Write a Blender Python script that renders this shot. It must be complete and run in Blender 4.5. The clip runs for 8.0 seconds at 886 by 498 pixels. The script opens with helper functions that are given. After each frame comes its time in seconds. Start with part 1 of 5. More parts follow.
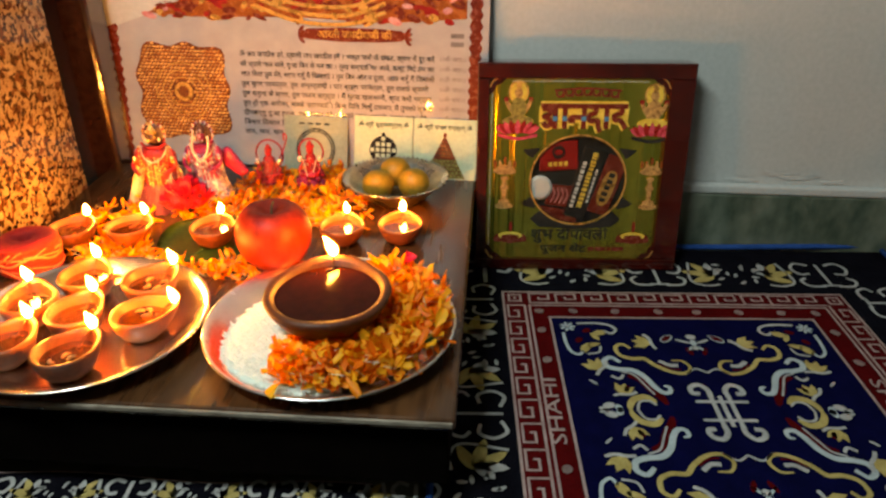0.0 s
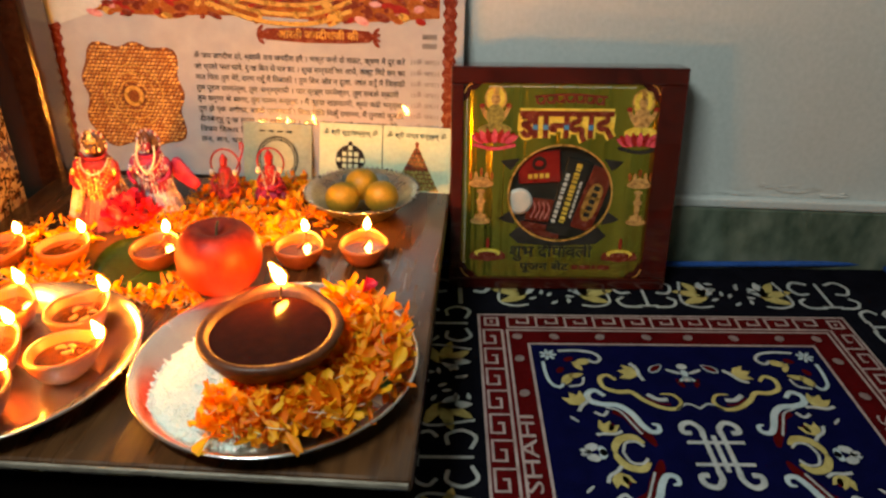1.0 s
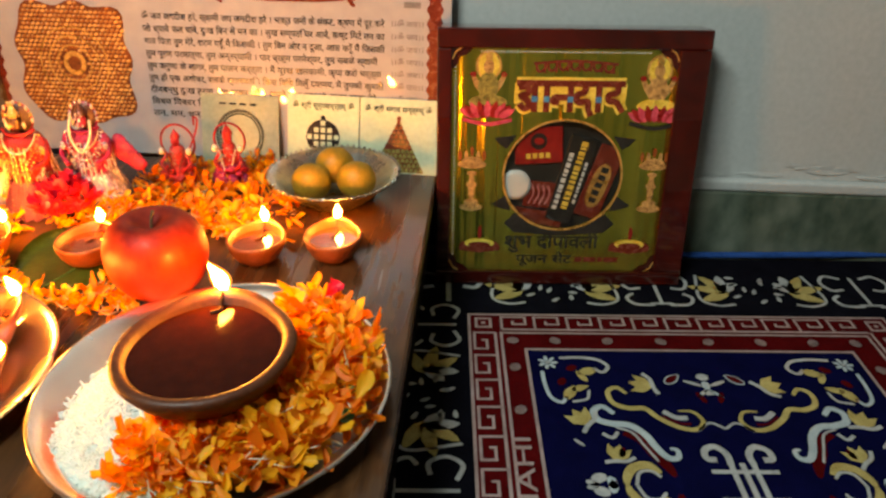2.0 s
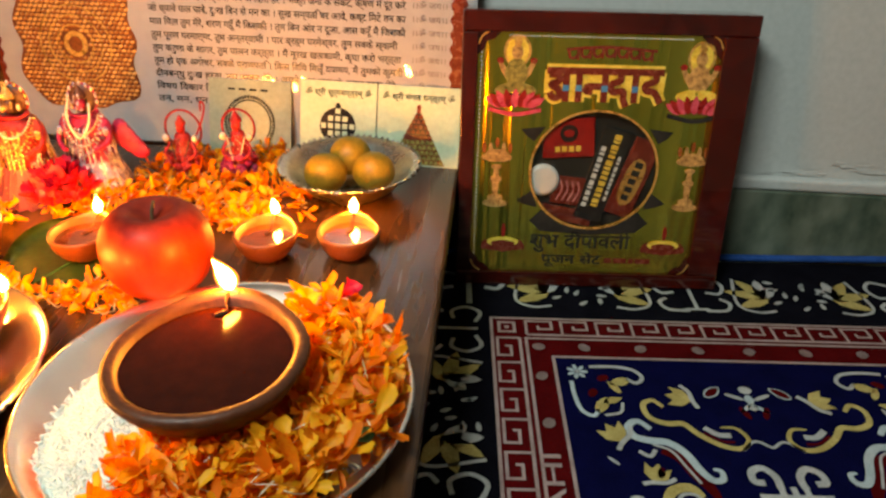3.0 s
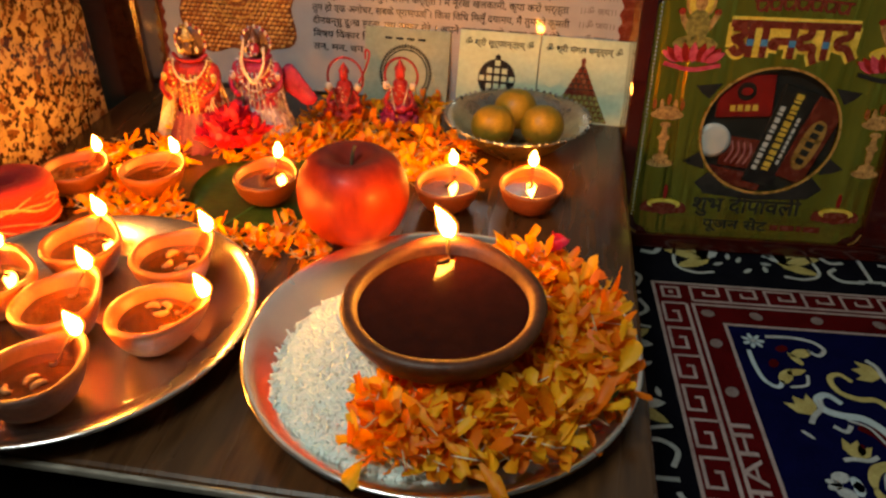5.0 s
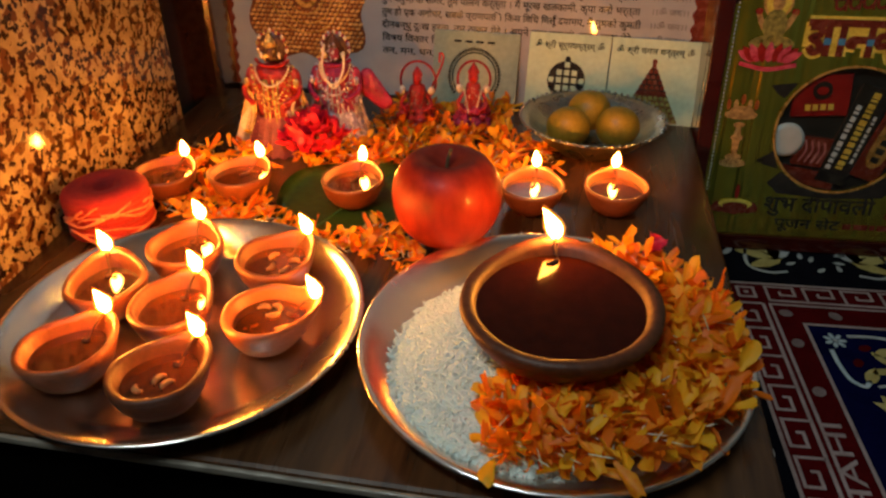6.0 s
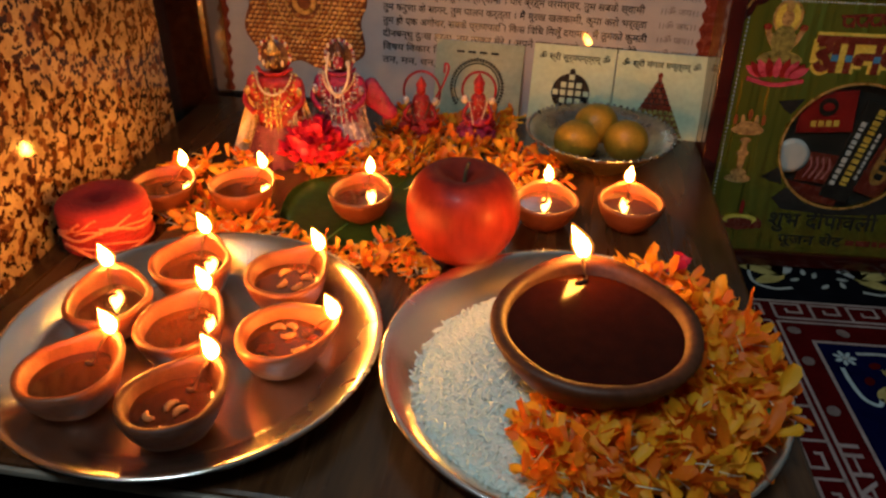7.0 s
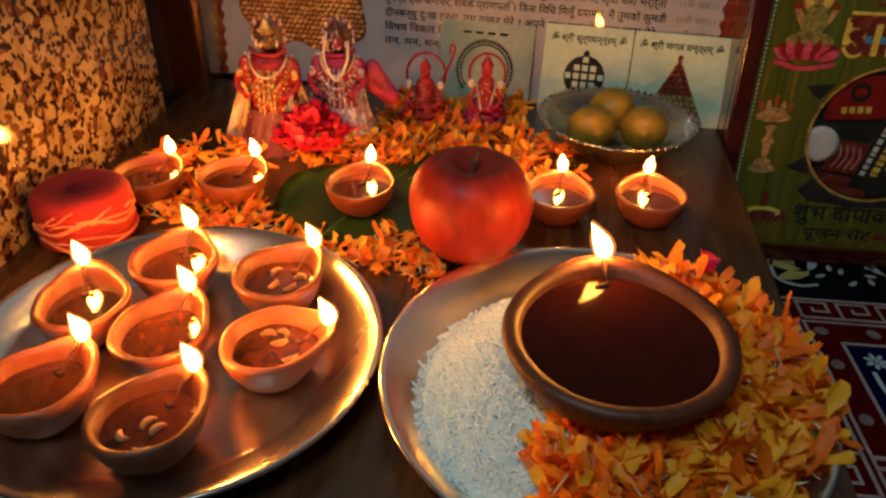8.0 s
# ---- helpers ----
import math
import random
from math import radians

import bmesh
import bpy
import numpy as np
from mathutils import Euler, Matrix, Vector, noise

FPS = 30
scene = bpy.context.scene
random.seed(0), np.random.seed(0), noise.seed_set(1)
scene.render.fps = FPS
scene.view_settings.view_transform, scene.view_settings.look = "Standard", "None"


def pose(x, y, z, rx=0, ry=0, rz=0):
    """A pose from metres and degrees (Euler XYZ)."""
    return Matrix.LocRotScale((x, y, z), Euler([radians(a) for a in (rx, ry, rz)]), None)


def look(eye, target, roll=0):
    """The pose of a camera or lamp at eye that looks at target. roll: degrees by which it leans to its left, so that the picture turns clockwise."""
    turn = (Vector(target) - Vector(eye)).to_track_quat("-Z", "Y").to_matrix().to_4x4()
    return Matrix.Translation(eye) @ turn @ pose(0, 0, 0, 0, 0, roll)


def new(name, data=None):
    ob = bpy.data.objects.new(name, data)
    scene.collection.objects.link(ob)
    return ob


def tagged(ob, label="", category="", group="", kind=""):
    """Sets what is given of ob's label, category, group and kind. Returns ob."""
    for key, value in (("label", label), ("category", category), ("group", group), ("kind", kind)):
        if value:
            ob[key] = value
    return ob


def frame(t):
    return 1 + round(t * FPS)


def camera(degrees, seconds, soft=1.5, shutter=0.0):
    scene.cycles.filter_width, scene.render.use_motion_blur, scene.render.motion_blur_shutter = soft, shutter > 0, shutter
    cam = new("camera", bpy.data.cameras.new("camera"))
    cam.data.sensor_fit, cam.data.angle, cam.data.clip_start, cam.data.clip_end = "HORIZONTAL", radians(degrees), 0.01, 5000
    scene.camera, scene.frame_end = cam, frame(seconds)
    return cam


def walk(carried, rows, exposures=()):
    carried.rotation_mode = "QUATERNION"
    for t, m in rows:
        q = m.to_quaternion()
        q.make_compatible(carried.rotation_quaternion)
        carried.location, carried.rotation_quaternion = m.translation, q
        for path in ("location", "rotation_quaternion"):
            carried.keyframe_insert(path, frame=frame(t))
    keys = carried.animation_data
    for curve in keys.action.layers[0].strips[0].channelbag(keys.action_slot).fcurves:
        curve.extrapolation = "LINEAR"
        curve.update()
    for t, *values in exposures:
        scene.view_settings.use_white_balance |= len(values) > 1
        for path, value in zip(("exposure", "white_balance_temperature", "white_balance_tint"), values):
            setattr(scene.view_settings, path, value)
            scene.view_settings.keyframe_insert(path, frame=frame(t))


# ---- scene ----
cam = camera(62.7, 8.0, 2.5)
PATH = [
    (0, (0.01, -0.079, 0.517), (-0.01, 1.677, -0.44), 0.2),
    (0.5, (0.028, -0.041, 0.516), (0.026, 1.709, -0.453), -0.0),
    (1, (0.035, 0.0, 0.502), (0.037, 1.755, -0.456), 0.6),
    (1.5, (0.051, 0.061, 0.48), (0.063, 1.795, -0.517), 0.6),
    (3, (0.034, 0.151, 0.435), (0.024, 1.872, -0.585), 1.3),
    (3.5, (0.024, 0.163, 0.43), (0.012, 1.881, -0.594), 1.6),
    (4, (0.008, 0.164, 0.422), (-0.038, 1.87, -0.621), 0.8),
    (4.5, (-0.035, 0.16, 0.416), (-0.138, 1.831, -0.679), 1.3),
    (4.7, (-0.05, 0.158, 0.416), (-0.177, 1.824, -0.683), 1.3),
    (6, (-0.125, 0.143, 0.42), (-0.328, 1.802, -0.678), -0.3),
    (6.5, (-0.144, 0.146, 0.421), (-0.31, 1.808, -0.679), 0.1),
    (7, (-0.159, 0.157, 0.415), (-0.283, 1.837, -0.662), 1.5),
    (7.5, (-0.161, 0.175, 0.411), (-0.275, 1.845, -0.684), 1.7),
    (8, (-0.164, 0.195, 0.4), (-0.293, 1.852, -0.713), 1.6),
]
EXPOSURES = [(0, 0.28, 7100, 10), (3.0, 0.46, 7200, 10), (3.5, 0.4, 7300, 10), (4.5, -0.08, 7300, 10), (6.0, -1.02, 6550, 10), (8.0, -1.18, 6000, 8)]
walk(cam, [(t, look(eye, target, roll)) for t, eye, target, roll in PATH], EXPOSURES)

# ---- light ----
FLAME = 690.0
world = bpy.data.worlds.new("room_air")
scene.world = world
world.use_nodes = True
world.node_tree.nodes["Background"].inputs[0].default_value = (0.55, 0.75, 0.9, 1)
world.node_tree.nodes["Background"].inputs[1].default_value = 0.02

tube = bpy.data.lights.new("tube_light", "AREA")
tube.shape, tube.size, tube.size_y, tube.energy, tube.color = "RECTANGLE", 0.5, 0.12, 16.2, (0.82, 0.95, 0.94)
new("tube_light", tube).matrix_world = look((-0.45, -0.1, 1.35), (0.1, 0.7, 0.1))


# ---- materials ----
def material(name):
    m = bpy.data.materials.new(name)
    m.use_nodes = True
    return m, m.node_tree.nodes, m.node_tree.links, m.node_tree.nodes["Principled BSDF"]


def rgba(c):
    return (c[0], c[1], c[2], 1)


def surface(name, a, b, scale=60.0, rough=0.5, metal=0.0, bump=0.2, coat=0.0, spots=None, per="", stretch=(1, 1, 1),
            sheen=0.0, fine=6.0, through_light=0.0, bump_size=0.002, spec=0.5):
    """Two colours mixed by noise at two scales, with roughness wear and fine relief."""
    m, n, l, p = material(name)
    co = n.new("ShaderNodeTexCoord")
    mp = n.new("ShaderNodeMapping")
    mp.inputs["Scale"].default_value = stretch
    l.new(co.outputs["Object"], mp.inputs[0])
    big, small = n.new("ShaderNodeTexNoise"), n.new("ShaderNodeTexNoise")
    big.inputs["Scale"].default_value, big.inputs["Detail"].default_value = scale, 4
    small.inputs["Scale"].default_value, small.inputs["Detail"].default_value = scale * fine, 3
    l.new(mp.outputs[0], big.inputs[0])
    l.new(mp.outputs[0], small.inputs[0])
    add = n.new("ShaderNodeMath")
    add.operation = "MULTIPLY_ADD"
    add.inputs[1].default_value = 0.5
    l.new(small.outputs[0], add.inputs[0])
    half = n.new("ShaderNodeMath")
    half.operation = "MULTIPLY"
    half.inputs[1].default_value = 0.5
    l.new(big.outputs[0], half.inputs[0])
    l.new(half.outputs[0], add.inputs[2])
    ramp = n.new("ShaderNodeValToRGB")
    ramp.color_ramp.elements[0].position, ramp.color_ramp.elements[0].color = 0.36, rgba(a)
    ramp.color_ramp.elements[1].position, ramp.color_ramp.elements[1].color = 0.64, rgba(b)
    last = add.outputs[0]
    if per:
        rnd = n.new("ShaderNodeNewGeometry") if per == "island" else n.new("ShaderNodeObjectInfo")
        mix = n.new("ShaderNodeMath")
        mix.operation = "MULTIPLY_ADD"
        mix.inputs[1].default_value = 0.55
        l.new(rnd.outputs["Random Per Island" if per == "island" else "Random"], mix.inputs[0])
        sub = n.new("ShaderNodeMath")
        sub.operation = "MULTIPLY_ADD"
        sub.inputs[1].default_value, sub.inputs[2].default_value = 0.6, -0.07
        l.new(last, sub.inputs[0])
        l.new(sub.outputs[0], mix.inputs[2])
        last = mix.outputs[0]
    l.new(last, ramp.inputs[0])
    colour = ramp.outputs[0]
    if spots:
        vor = n.new("ShaderNodeTexNoise")
        vor.inputs["Scale"].default_value, vor.inputs["Detail"].default_value = spots[0], 2
        l.new(mp.outputs[0], vor.inputs[0])
        cut = n.new("ShaderNodeValToRGB")
        cut.color_ramp.elements[0].position, cut.color_ramp.elements[1].position = spots[1], spots[1] + 0.04
        l.new(vor.outputs[0], cut.inputs[0])
        mx = n.new("ShaderNodeMix")
        mx.data_type = "RGBA"
        mx.inputs[7].default_value = rgba(spots[2])
        l.new(cut.outputs[0], mx.inputs[0])
        l.new(colour, mx.inputs[6])
        colour = mx.outputs[2]
    l.new(colour, p.inputs["Base Color"])
    wear = n.new("ShaderNodeMapRange")
    wear.inputs[3].default_value, wear.inputs[4].default_value = max(rough - 0.1, 0.02), min(rough + 0.12, 1)
    l.new(big.outputs[0], wear.inputs[0])
    l.new(wear.outputs[0], p.inputs["Roughness"])
    p.inputs["Metallic"].default_value = metal
    p.inputs["Specular IOR Level"].default_value = spec
    p.inputs["Coat Weight"].default_value = coat
    p.inputs["Coat Roughness"].default_value = 0.025
    p.inputs["Sheen Weight"].default_value = sheen
    if bump:
        bp = n.new("ShaderNodeBump")
        bp.inputs["Strength"].default_value, bp.inputs["Distance"].default_value = bump, bump_size
        l.new(small.outputs[0], bp.inputs["Height"])
        l.new(bp.outputs[0], p.inputs["Normal"])
    if through_light:
        tr = n.new("ShaderNodeBsdfTranslucent")
        l.new(colour, tr.inputs[0])
        ms = n.new("ShaderNodeMixShader")
        ms.inputs[0].default_value = through_light
        l.new(p.outputs[0], ms.inputs[1])
        l.new(tr.outputs[0], ms.inputs[2])
        l.new(ms.outputs[0], n["Material Output"].inputs[0])
    return m


def glow(name, bottom, top, strength, height):
    """A flame: bluish-orange foot, white-yellow body, along its local height."""
    m, n, l, p = material(name)
    n.remove(p)
    em = n.new("ShaderNodeEmission")
    co = n.new("ShaderNodeTexCoord")
    sep = n.new("ShaderNodeSeparateXYZ")
    mul = n.new("ShaderNodeMath")
    mul.operation = "DIVIDE"
    mul.inputs[1].default_value = height
    ramp = n.new("ShaderNodeValToRGB")
    ramp.color_ramp.elements[0].color, ramp.color_ramp.elements[1].color = rgba(bottom), rgba(top)
    ramp.color_ramp.elements[1].position = 0.45
    l.new(co.outputs["Object"], sep.inputs[0])
    l.new(sep.outputs[2], mul.inputs[0])
    l.new(mul.outputs[0], ramp.inputs[0])
    l.new(ramp.outputs[0], em.inputs[0])
    em.inputs[1].default_value = strength
    l.new(em.outputs[0], n["Material Output"].inputs[0])
    return m


def mantle_glow():
    """The thin outer flame: a faint orange light that one sees through."""
    m, n, l, p = material("flame_mantle")
    n.remove(p)
    em, clear, both = n.new("ShaderNodeEmission"), n.new("ShaderNodeBsdfTransparent"), n.new("ShaderNodeAddShader")
    em.inputs[0].default_value, em.inputs[1].default_value = (1.0, 0.32, 0.04, 1), 0.9
    l.new(em.outputs[0], both.inputs[0])
    l.new(clear.outputs[0], both.inputs[1])
    l.new(both.outputs[0], n["Material Output"].inputs[0])
    return m


def clear_film():
    """Thin grey-tinted plastic that one sees through, with a weak gloss."""
    m, n, l, p = material("clear_film")
    n.remove(p)
    see, gloss, mix = n.new("ShaderNodeBsdfTransparent"), n.new("ShaderNodeBsdfGlossy"), n.new("ShaderNodeMixShader")
    see.inputs[0].default_value = (0.74, 0.74, 0.7, 1)
    gloss.inputs["Roughness"].default_value = 0.06
    mix.inputs[0].default_value = 0.07
    l.new(see.outputs[0], mix.inputs[1])
    l.new(gloss.outputs[0], mix.inputs[2])
    l.new(mix.outputs[0], n["Material Output"].inputs[0])
    return m


M_FILM = clear_film()
M_WALL = surface("painted_plaster", (0.42, 0.45, 0.445), (0.5, 0.525, 0.52), 5, 0.6, bump=0.25, fine=30)
M_SKIRT = surface("green_marble", (0.035, 0.06, 0.042), (0.17, 0.2, 0.155), 9, 0.3, bump=0.05, fine=5, stretch=(1, 1, 0.6))
M_TILE = surface("dark_marble_floor", (0.05, 0.055, 0.04), (0.14, 0.15, 0.11), 6, 0.3, bump=0.05)
M_CEIL = surface("ceiling_paint", (0.5, 0.5, 0.48), (0.58, 0.58, 0.56), 4, 0.8, bump=0.1)
M_TABLE = surface("dark_laminate", (0.026, 0.010, 0.004), (0.085, 0.036, 0.013), 9, 0.26, bump=0.06, stretch=(3.0, 0.35, 1), coat=0.05, spec=0.42)
# the pale tone paints the highlight along the table's front lip
M_EDGING = surface("edging_with_highlight", (0.12, 0.1, 0.08), (0.3, 0.27, 0.22), 30, 0.3, bump=0.2, spots=(22, 0.6, (0.02, 0.014, 0.01)), stretch=(0.4, 1, 1))
# shadow below the tabletop, put into the board colour as near black
M_PLINTH = surface("shade_black_board", (0.0015, 0.001, 0.001), (0.003, 0.002, 0.0015), 12, 0.8, spec=0.02, bump=0.1)
M_POST = surface("polished_dark_wood", (0.012, 0.004, 0.002), (0.035, 0.011, 0.005), 10, 0.2, bump=0.04, stretch=(4, 4, 0.3), coat=0.9)


def granite():
    m, n, l, p = material("speckled_granite")
    co = n.new("ShaderNodeTexCoord")
    base = n.new("ShaderNodeTexNoise")
    base.inputs["Scale"].default_value, base.inputs["Detail"].default_value = 55, 5
    r0 = n.new("ShaderNodeValToRGB")
    r0.color_ramp.elements[0].color, r0.color_ramp.elements[1].color = (0.24, 0.175, 0.105, 1), (0.38, 0.305, 0.195, 1)
    r0.color_ramp.elements[0].position, r0.color_ramp.elements[1].position = 0.35, 0.62
    l.new(co.outputs["Object"], base.inputs[0])
    l.new(base.outputs[0], r0.inputs[0])
    colour = r0.outputs[0]
    for scale, cut, dark, w in ((95, 0.535, (0.11, 0.05, 0.024), 5.0), (150, 0.55, (0.02, 0.009, 0.006), 9.0), (105, 0.56, (0.03, 0.011, 0.007), 2.0)):
        k = n.new("ShaderNodeTexNoise")
        k.noise_dimensions = "4D"
        k.inputs["W"].default_value, k.inputs["Scale"].default_value, k.inputs["Detail"].default_value = w, scale, 2.5
        l.new(co.outputs["Object"], k.inputs[0])
        r = n.new("ShaderNodeValToRGB")
        r.color_ramp.elements[0].position, r.color_ramp.elements[1].position = cut, cut + 0.03
        l.new(k.outputs[0], r.inputs[0])
        mx = n.new("ShaderNodeMix")
        mx.data_type = "RGBA"
        mx.inputs[7].default_value = rgba(dark)
        l.new(r.outputs[0], mx.inputs[0])
        l.new(colour, mx.inputs[6])
        colour = mx.outputs[2]
    l.new(colour, p.inputs["Base Color"])
    p.inputs["Roughness"].default_value = 0.09
    return m


M_GRANITE = granite()
M_STEEL = surface("brushed_steel", (0.68, 0.65, 0.62), (0.82, 0.79, 0.76), 15, 0.23, metal=1.0, bump=0.15, fine=3)
M_TIN = surface("dull_tin", (0.28, 0.29, 0.27), (0.45, 0.46, 0.43), 40, 0.28, metal=1.0, bump=0.2)
M_CLAY = surface("terracotta", (0.12, 0.027, 0.006), (0.25, 0.064, 0.016), 45, 0.45, bump=0.3, per="object")
M_CLAY_DARK = surface("oiled_terracotta", (0.055, 0.014, 0.0045), (0.1, 0.029, 0.010), 40, 0.48, bump=0.2, spec=0.35)
M_OIL = surface("amber_oil", (0.065, 0.013, 0.002), (0.1, 0.024, 0.004), 25, 0.1, bump=0.0, spec=0.6, coat=0.5)
M_OIL_DEEP = surface("deep_amber_oil", (0.03, 0.006, 0.0015), (0.055, 0.012, 0.0025), 25, 0.08, bump=0.0, spec=0.6, coat=0.5)
M_OIL_DARK = surface("dark_oil", (0.018, 0.0025, 0.0006), (0.03, 0.0045, 0.001), 20, 0.05, bump=0.0, spec=0.06)
M_WICK = surface("oiled_cotton_wick", (0.07, 0.03, 0.01), (0.16, 0.08, 0.03), 200, 0.8, bump=0.4, through_light=0.3)
M_CRUMB = surface("pale_crumb", (0.3, 0.15, 0.05), (0.5, 0.3, 0.12), 200, 0.8, bump=0.4, through_light=0.3)
M_CHAR = surface("charred_wick", (0.01, 0.008, 0.006), (0.03, 0.02, 0.015), 200, 0.9)
M_FLAME = glow("flame", (1.0, 0.22, 0.02), (1.0, 0.37, 0.045), FLAME, 0.022)
M_MANTLE = mantle_glow()
M_APPLE = surface("apple_skin", (0.15, 0.005, 0.003), (0.32, 0.026, 0.008), 12, 0.5, bump=0.03, stretch=(1.6, 1.6, 0.7), coat=0.05, fine=5, spec=0.22)
M_STEM = surface("apple_stem", (0.07, 0.04, 0.02), (0.13, 0.08, 0.03), 150, 0.8)
M_PETAL = surface("marigold_petal", (0.85, 0.19, 0.003), (0.96, 0.5, 0.018), 80, 0.55, bump=0.2, per="island", through_light=0.45)
M_FIBRE = surface("petal_fibre", (0.7, 0.6, 0.3), (0.85, 0.8, 0.6), 80, 0.6, per="island", through_light=0.3)
M_GREEN = surface("green_sepal", (0.03, 0.1, 0.02), (0.07, 0.18, 0.04), 90, 0.5, through_light=0.2)
M_LEAF = surface("betel_leaf", (0.02, 0.055, 0.008), (0.04, 0.1, 0.016), 30, 0.35, bump=0.15)
M_ROSE = surface("red_rose_petal", (0.5, 0.004, 0.03), (0.75, 0.02, 0.08), 60, 0.5, per="island", through_light=0.3)
M_RICE = surface("white_rice", (0.82, 0.94, 0.9), (0.9, 0.98, 0.95), 90, 0.6, per="island", through_light=0.35, bump=0.0)
M_SWEET = surface("yellow_sweet", (0.38, 0.22, 0.016), (0.52, 0.32, 0.03), 70, 0.42, bump=0.2, through_light=0.4)
M_THREAD = surface("red_thread", (0.24, 0.004, 0.005), (0.42, 0.014, 0.010), 30, 0.8, bump=0.6, stretch=(1, 1, 12), fine=10)
M_THREAD_PALE = surface("pale_thread", (0.5, 0.09, 0.035), (0.7, 0.24, 0.11), 60, 0.8, bump=0.3)
M_PAPER = surface("laminated_paper", (0.33, 0.325, 0.335), (0.4, 0.39, 0.395), 8, 0.4, bump=0.0, coat=1.0, spec=0.1)
M_INK = surface("black_ink", (0.012, 0.01, 0.01), (0.03, 0.025, 0.025), 50, 0.2, bump=0)
M_INK_RED = surface("red_ink", (0.2, 0.01, 0.01), (0.32, 0.025, 0.02), 50, 0.2, bump=0)
M_INK_MAROON = surface("maroon_ink", (0.1, 0.012, 0.008), (0.2, 0.04, 0.02), 120, 0.25, bump=0)
M_INK_GREY = surface("grey_ink", (0.12, 0.11, 0.11), (0.2, 0.19, 0.19), 60, 0.3, bump=0)
M_INK_GOLD = surface("gold_ink", (0.5, 0.25, 0.05), (0.85, 0.55, 0.16), 90, 0.28, metal=0.5, bump=0.1)
M_INK_ORANGE = surface("orange_print", (0.2, 0.045, 0.01), (0.36, 0.11, 0.025), 70, 0.25, bump=0)
M_INK_PINK = surface("pink_print", (0.45, 0.14, 0.15), (0.62, 0.33, 0.32), 60, 0.25, bump=0)
M_DISC = surface("embossed_orange_gold", (0.5, 0.17, 0.03), (0.9, 0.48, 0.13), 45, 0.3, metal=0.35, bump=0.1, per="island")
M_DISC_GLINT = surface("painted_gold_glint", (0.8, 0.5, 0.2), (0.95, 0.78, 0.5), 60, 0.25, metal=0.3, bump=0)
M_DISC_DARK = surface("dark_orange_print", (0.1, 0.022, 0.005), (0.24, 0.06, 0.014), 50, 0.3, bump=0)
M_CARD = surface("foil_card", (0.44, 0.53, 0.36), (0.56, 0.65, 0.46), 30, 0.3, bump=0.05)
M_CARD_DULL = surface("dull_card", (0.27, 0.31, 0.22), (0.36, 0.4, 0.3), 30, 0.35, bump=0.05)
M_MAROON = surface("maroon_lacquer", (0.022, 0.0025, 0.0015), (0.065, 0.006, 0.003), 12, 0.16, bump=0.02, coat=0.8)
M_FOIL = surface("gold_green_foil", (0.62, 0.6, 0.065), (0.88, 0.84, 0.14), 5, 0.18, metal=0.95, bump=0.8, stretch=(3.4, 0.08, 1), fine=1.5, bump_size=0.02)
M_BLACK = surface("black_print", (0.012, 0.012, 0.01), (0.03, 0.028, 0.025), 40, 0.3, bump=0)
M_YELLOW = surface("yellow_print", (0.55, 0.36, 0.03), (0.85, 0.68, 0.12), 130, 0.3, bump=0)
M_RED = surface("red_print", (0.16, 0.004, 0.004), (0.36, 0.02, 0.014), 110, 0.3, bump=0)
M_PINK = surface("rose_print", (0.35, 0.015, 0.04), (0.7, 0.12, 0.16), 200, 0.3, bump=0)
M_BLUE = surface("blue_print", (0.03, 0.12, 0.3), (0.08, 0.28, 0.45), 90, 0.3, bump=0)
M_SKIN = surface("ochre_print", (0.14, 0.06, 0.015), (0.7, 0.42, 0.14), 220, 0.3, bump=0)
M_WHITE = surface("white_print", (0.6, 0.66, 0.66), (0.72, 0.76, 0.76), 30, 0.3, bump=0)
M_OLIVE = surface("olive_print", (0.05, 0.045, 0.01), (0.4, 0.33, 0.08), 230, 0.3, bump=0)
M_NAVY = surface("navy_weave", (0.001, 0.0015, 0.018), (0.0025, 0.003, 0.036), 40, 0.95, bump=0.9, spec=0.02, fine=14)
M_BLACKWEAVE = surface("black_weave", (0.002, 0.002, 0.004), (0.006, 0.006, 0.010), 40, 0.95, bump=0.9, spec=0.02, fine=14)
M_REDWEAVE = surface("maroon_weave", (0.045, 0.0015, 0.002), (0.08, 0.003, 0.004), 40, 0.95, bump=0.9, spec=0.02, fine=14)
M_WHITEWEAVE = surface("white_weave", (0.27, 0.28, 0.28), (0.46, 0.47, 0.47), 60, 0.95, spec=0.05, bump=0.9, fine=12)
M_PINKWEAVE = surface("pinkish_weave", (0.24, 0.17, 0.16), (0.4, 0.31, 0.3), 60, 0.95, spec=0.05, bump=0.9, fine=12)
M_YELLOWWEAVE = surface("yellow_weave", (0.3, 0.23, 0.07), (0.5, 0.41, 0.16), 60, 0.95, spec=0.05, bump=0.9, fine=12)
M_BLUEWEAVE = surface("pale_blue_weave", (0.3, 0.37, 0.4), (0.45, 0.52, 0.55), 60, 0.95, spec=0.05, bump=0.9, fine=12)
M_HEM = surface("blue_hem", (0.012, 0.05, 0.2), (0.025, 0.085, 0.32), 60, 0.8, spec=0.05, bump=0.6)
M_SATIN_RED = surface("red_satin", (0.17, 0.002, 0.003), (0.4, 0.01, 0.012), 90, 0.3, bump=0.8)
M_SATIN_MAGENTA = surface("magenta_satin", (0.16, 0.002, 0.03), (0.36, 0.012, 0.08), 90, 0.3, bump=0.8)
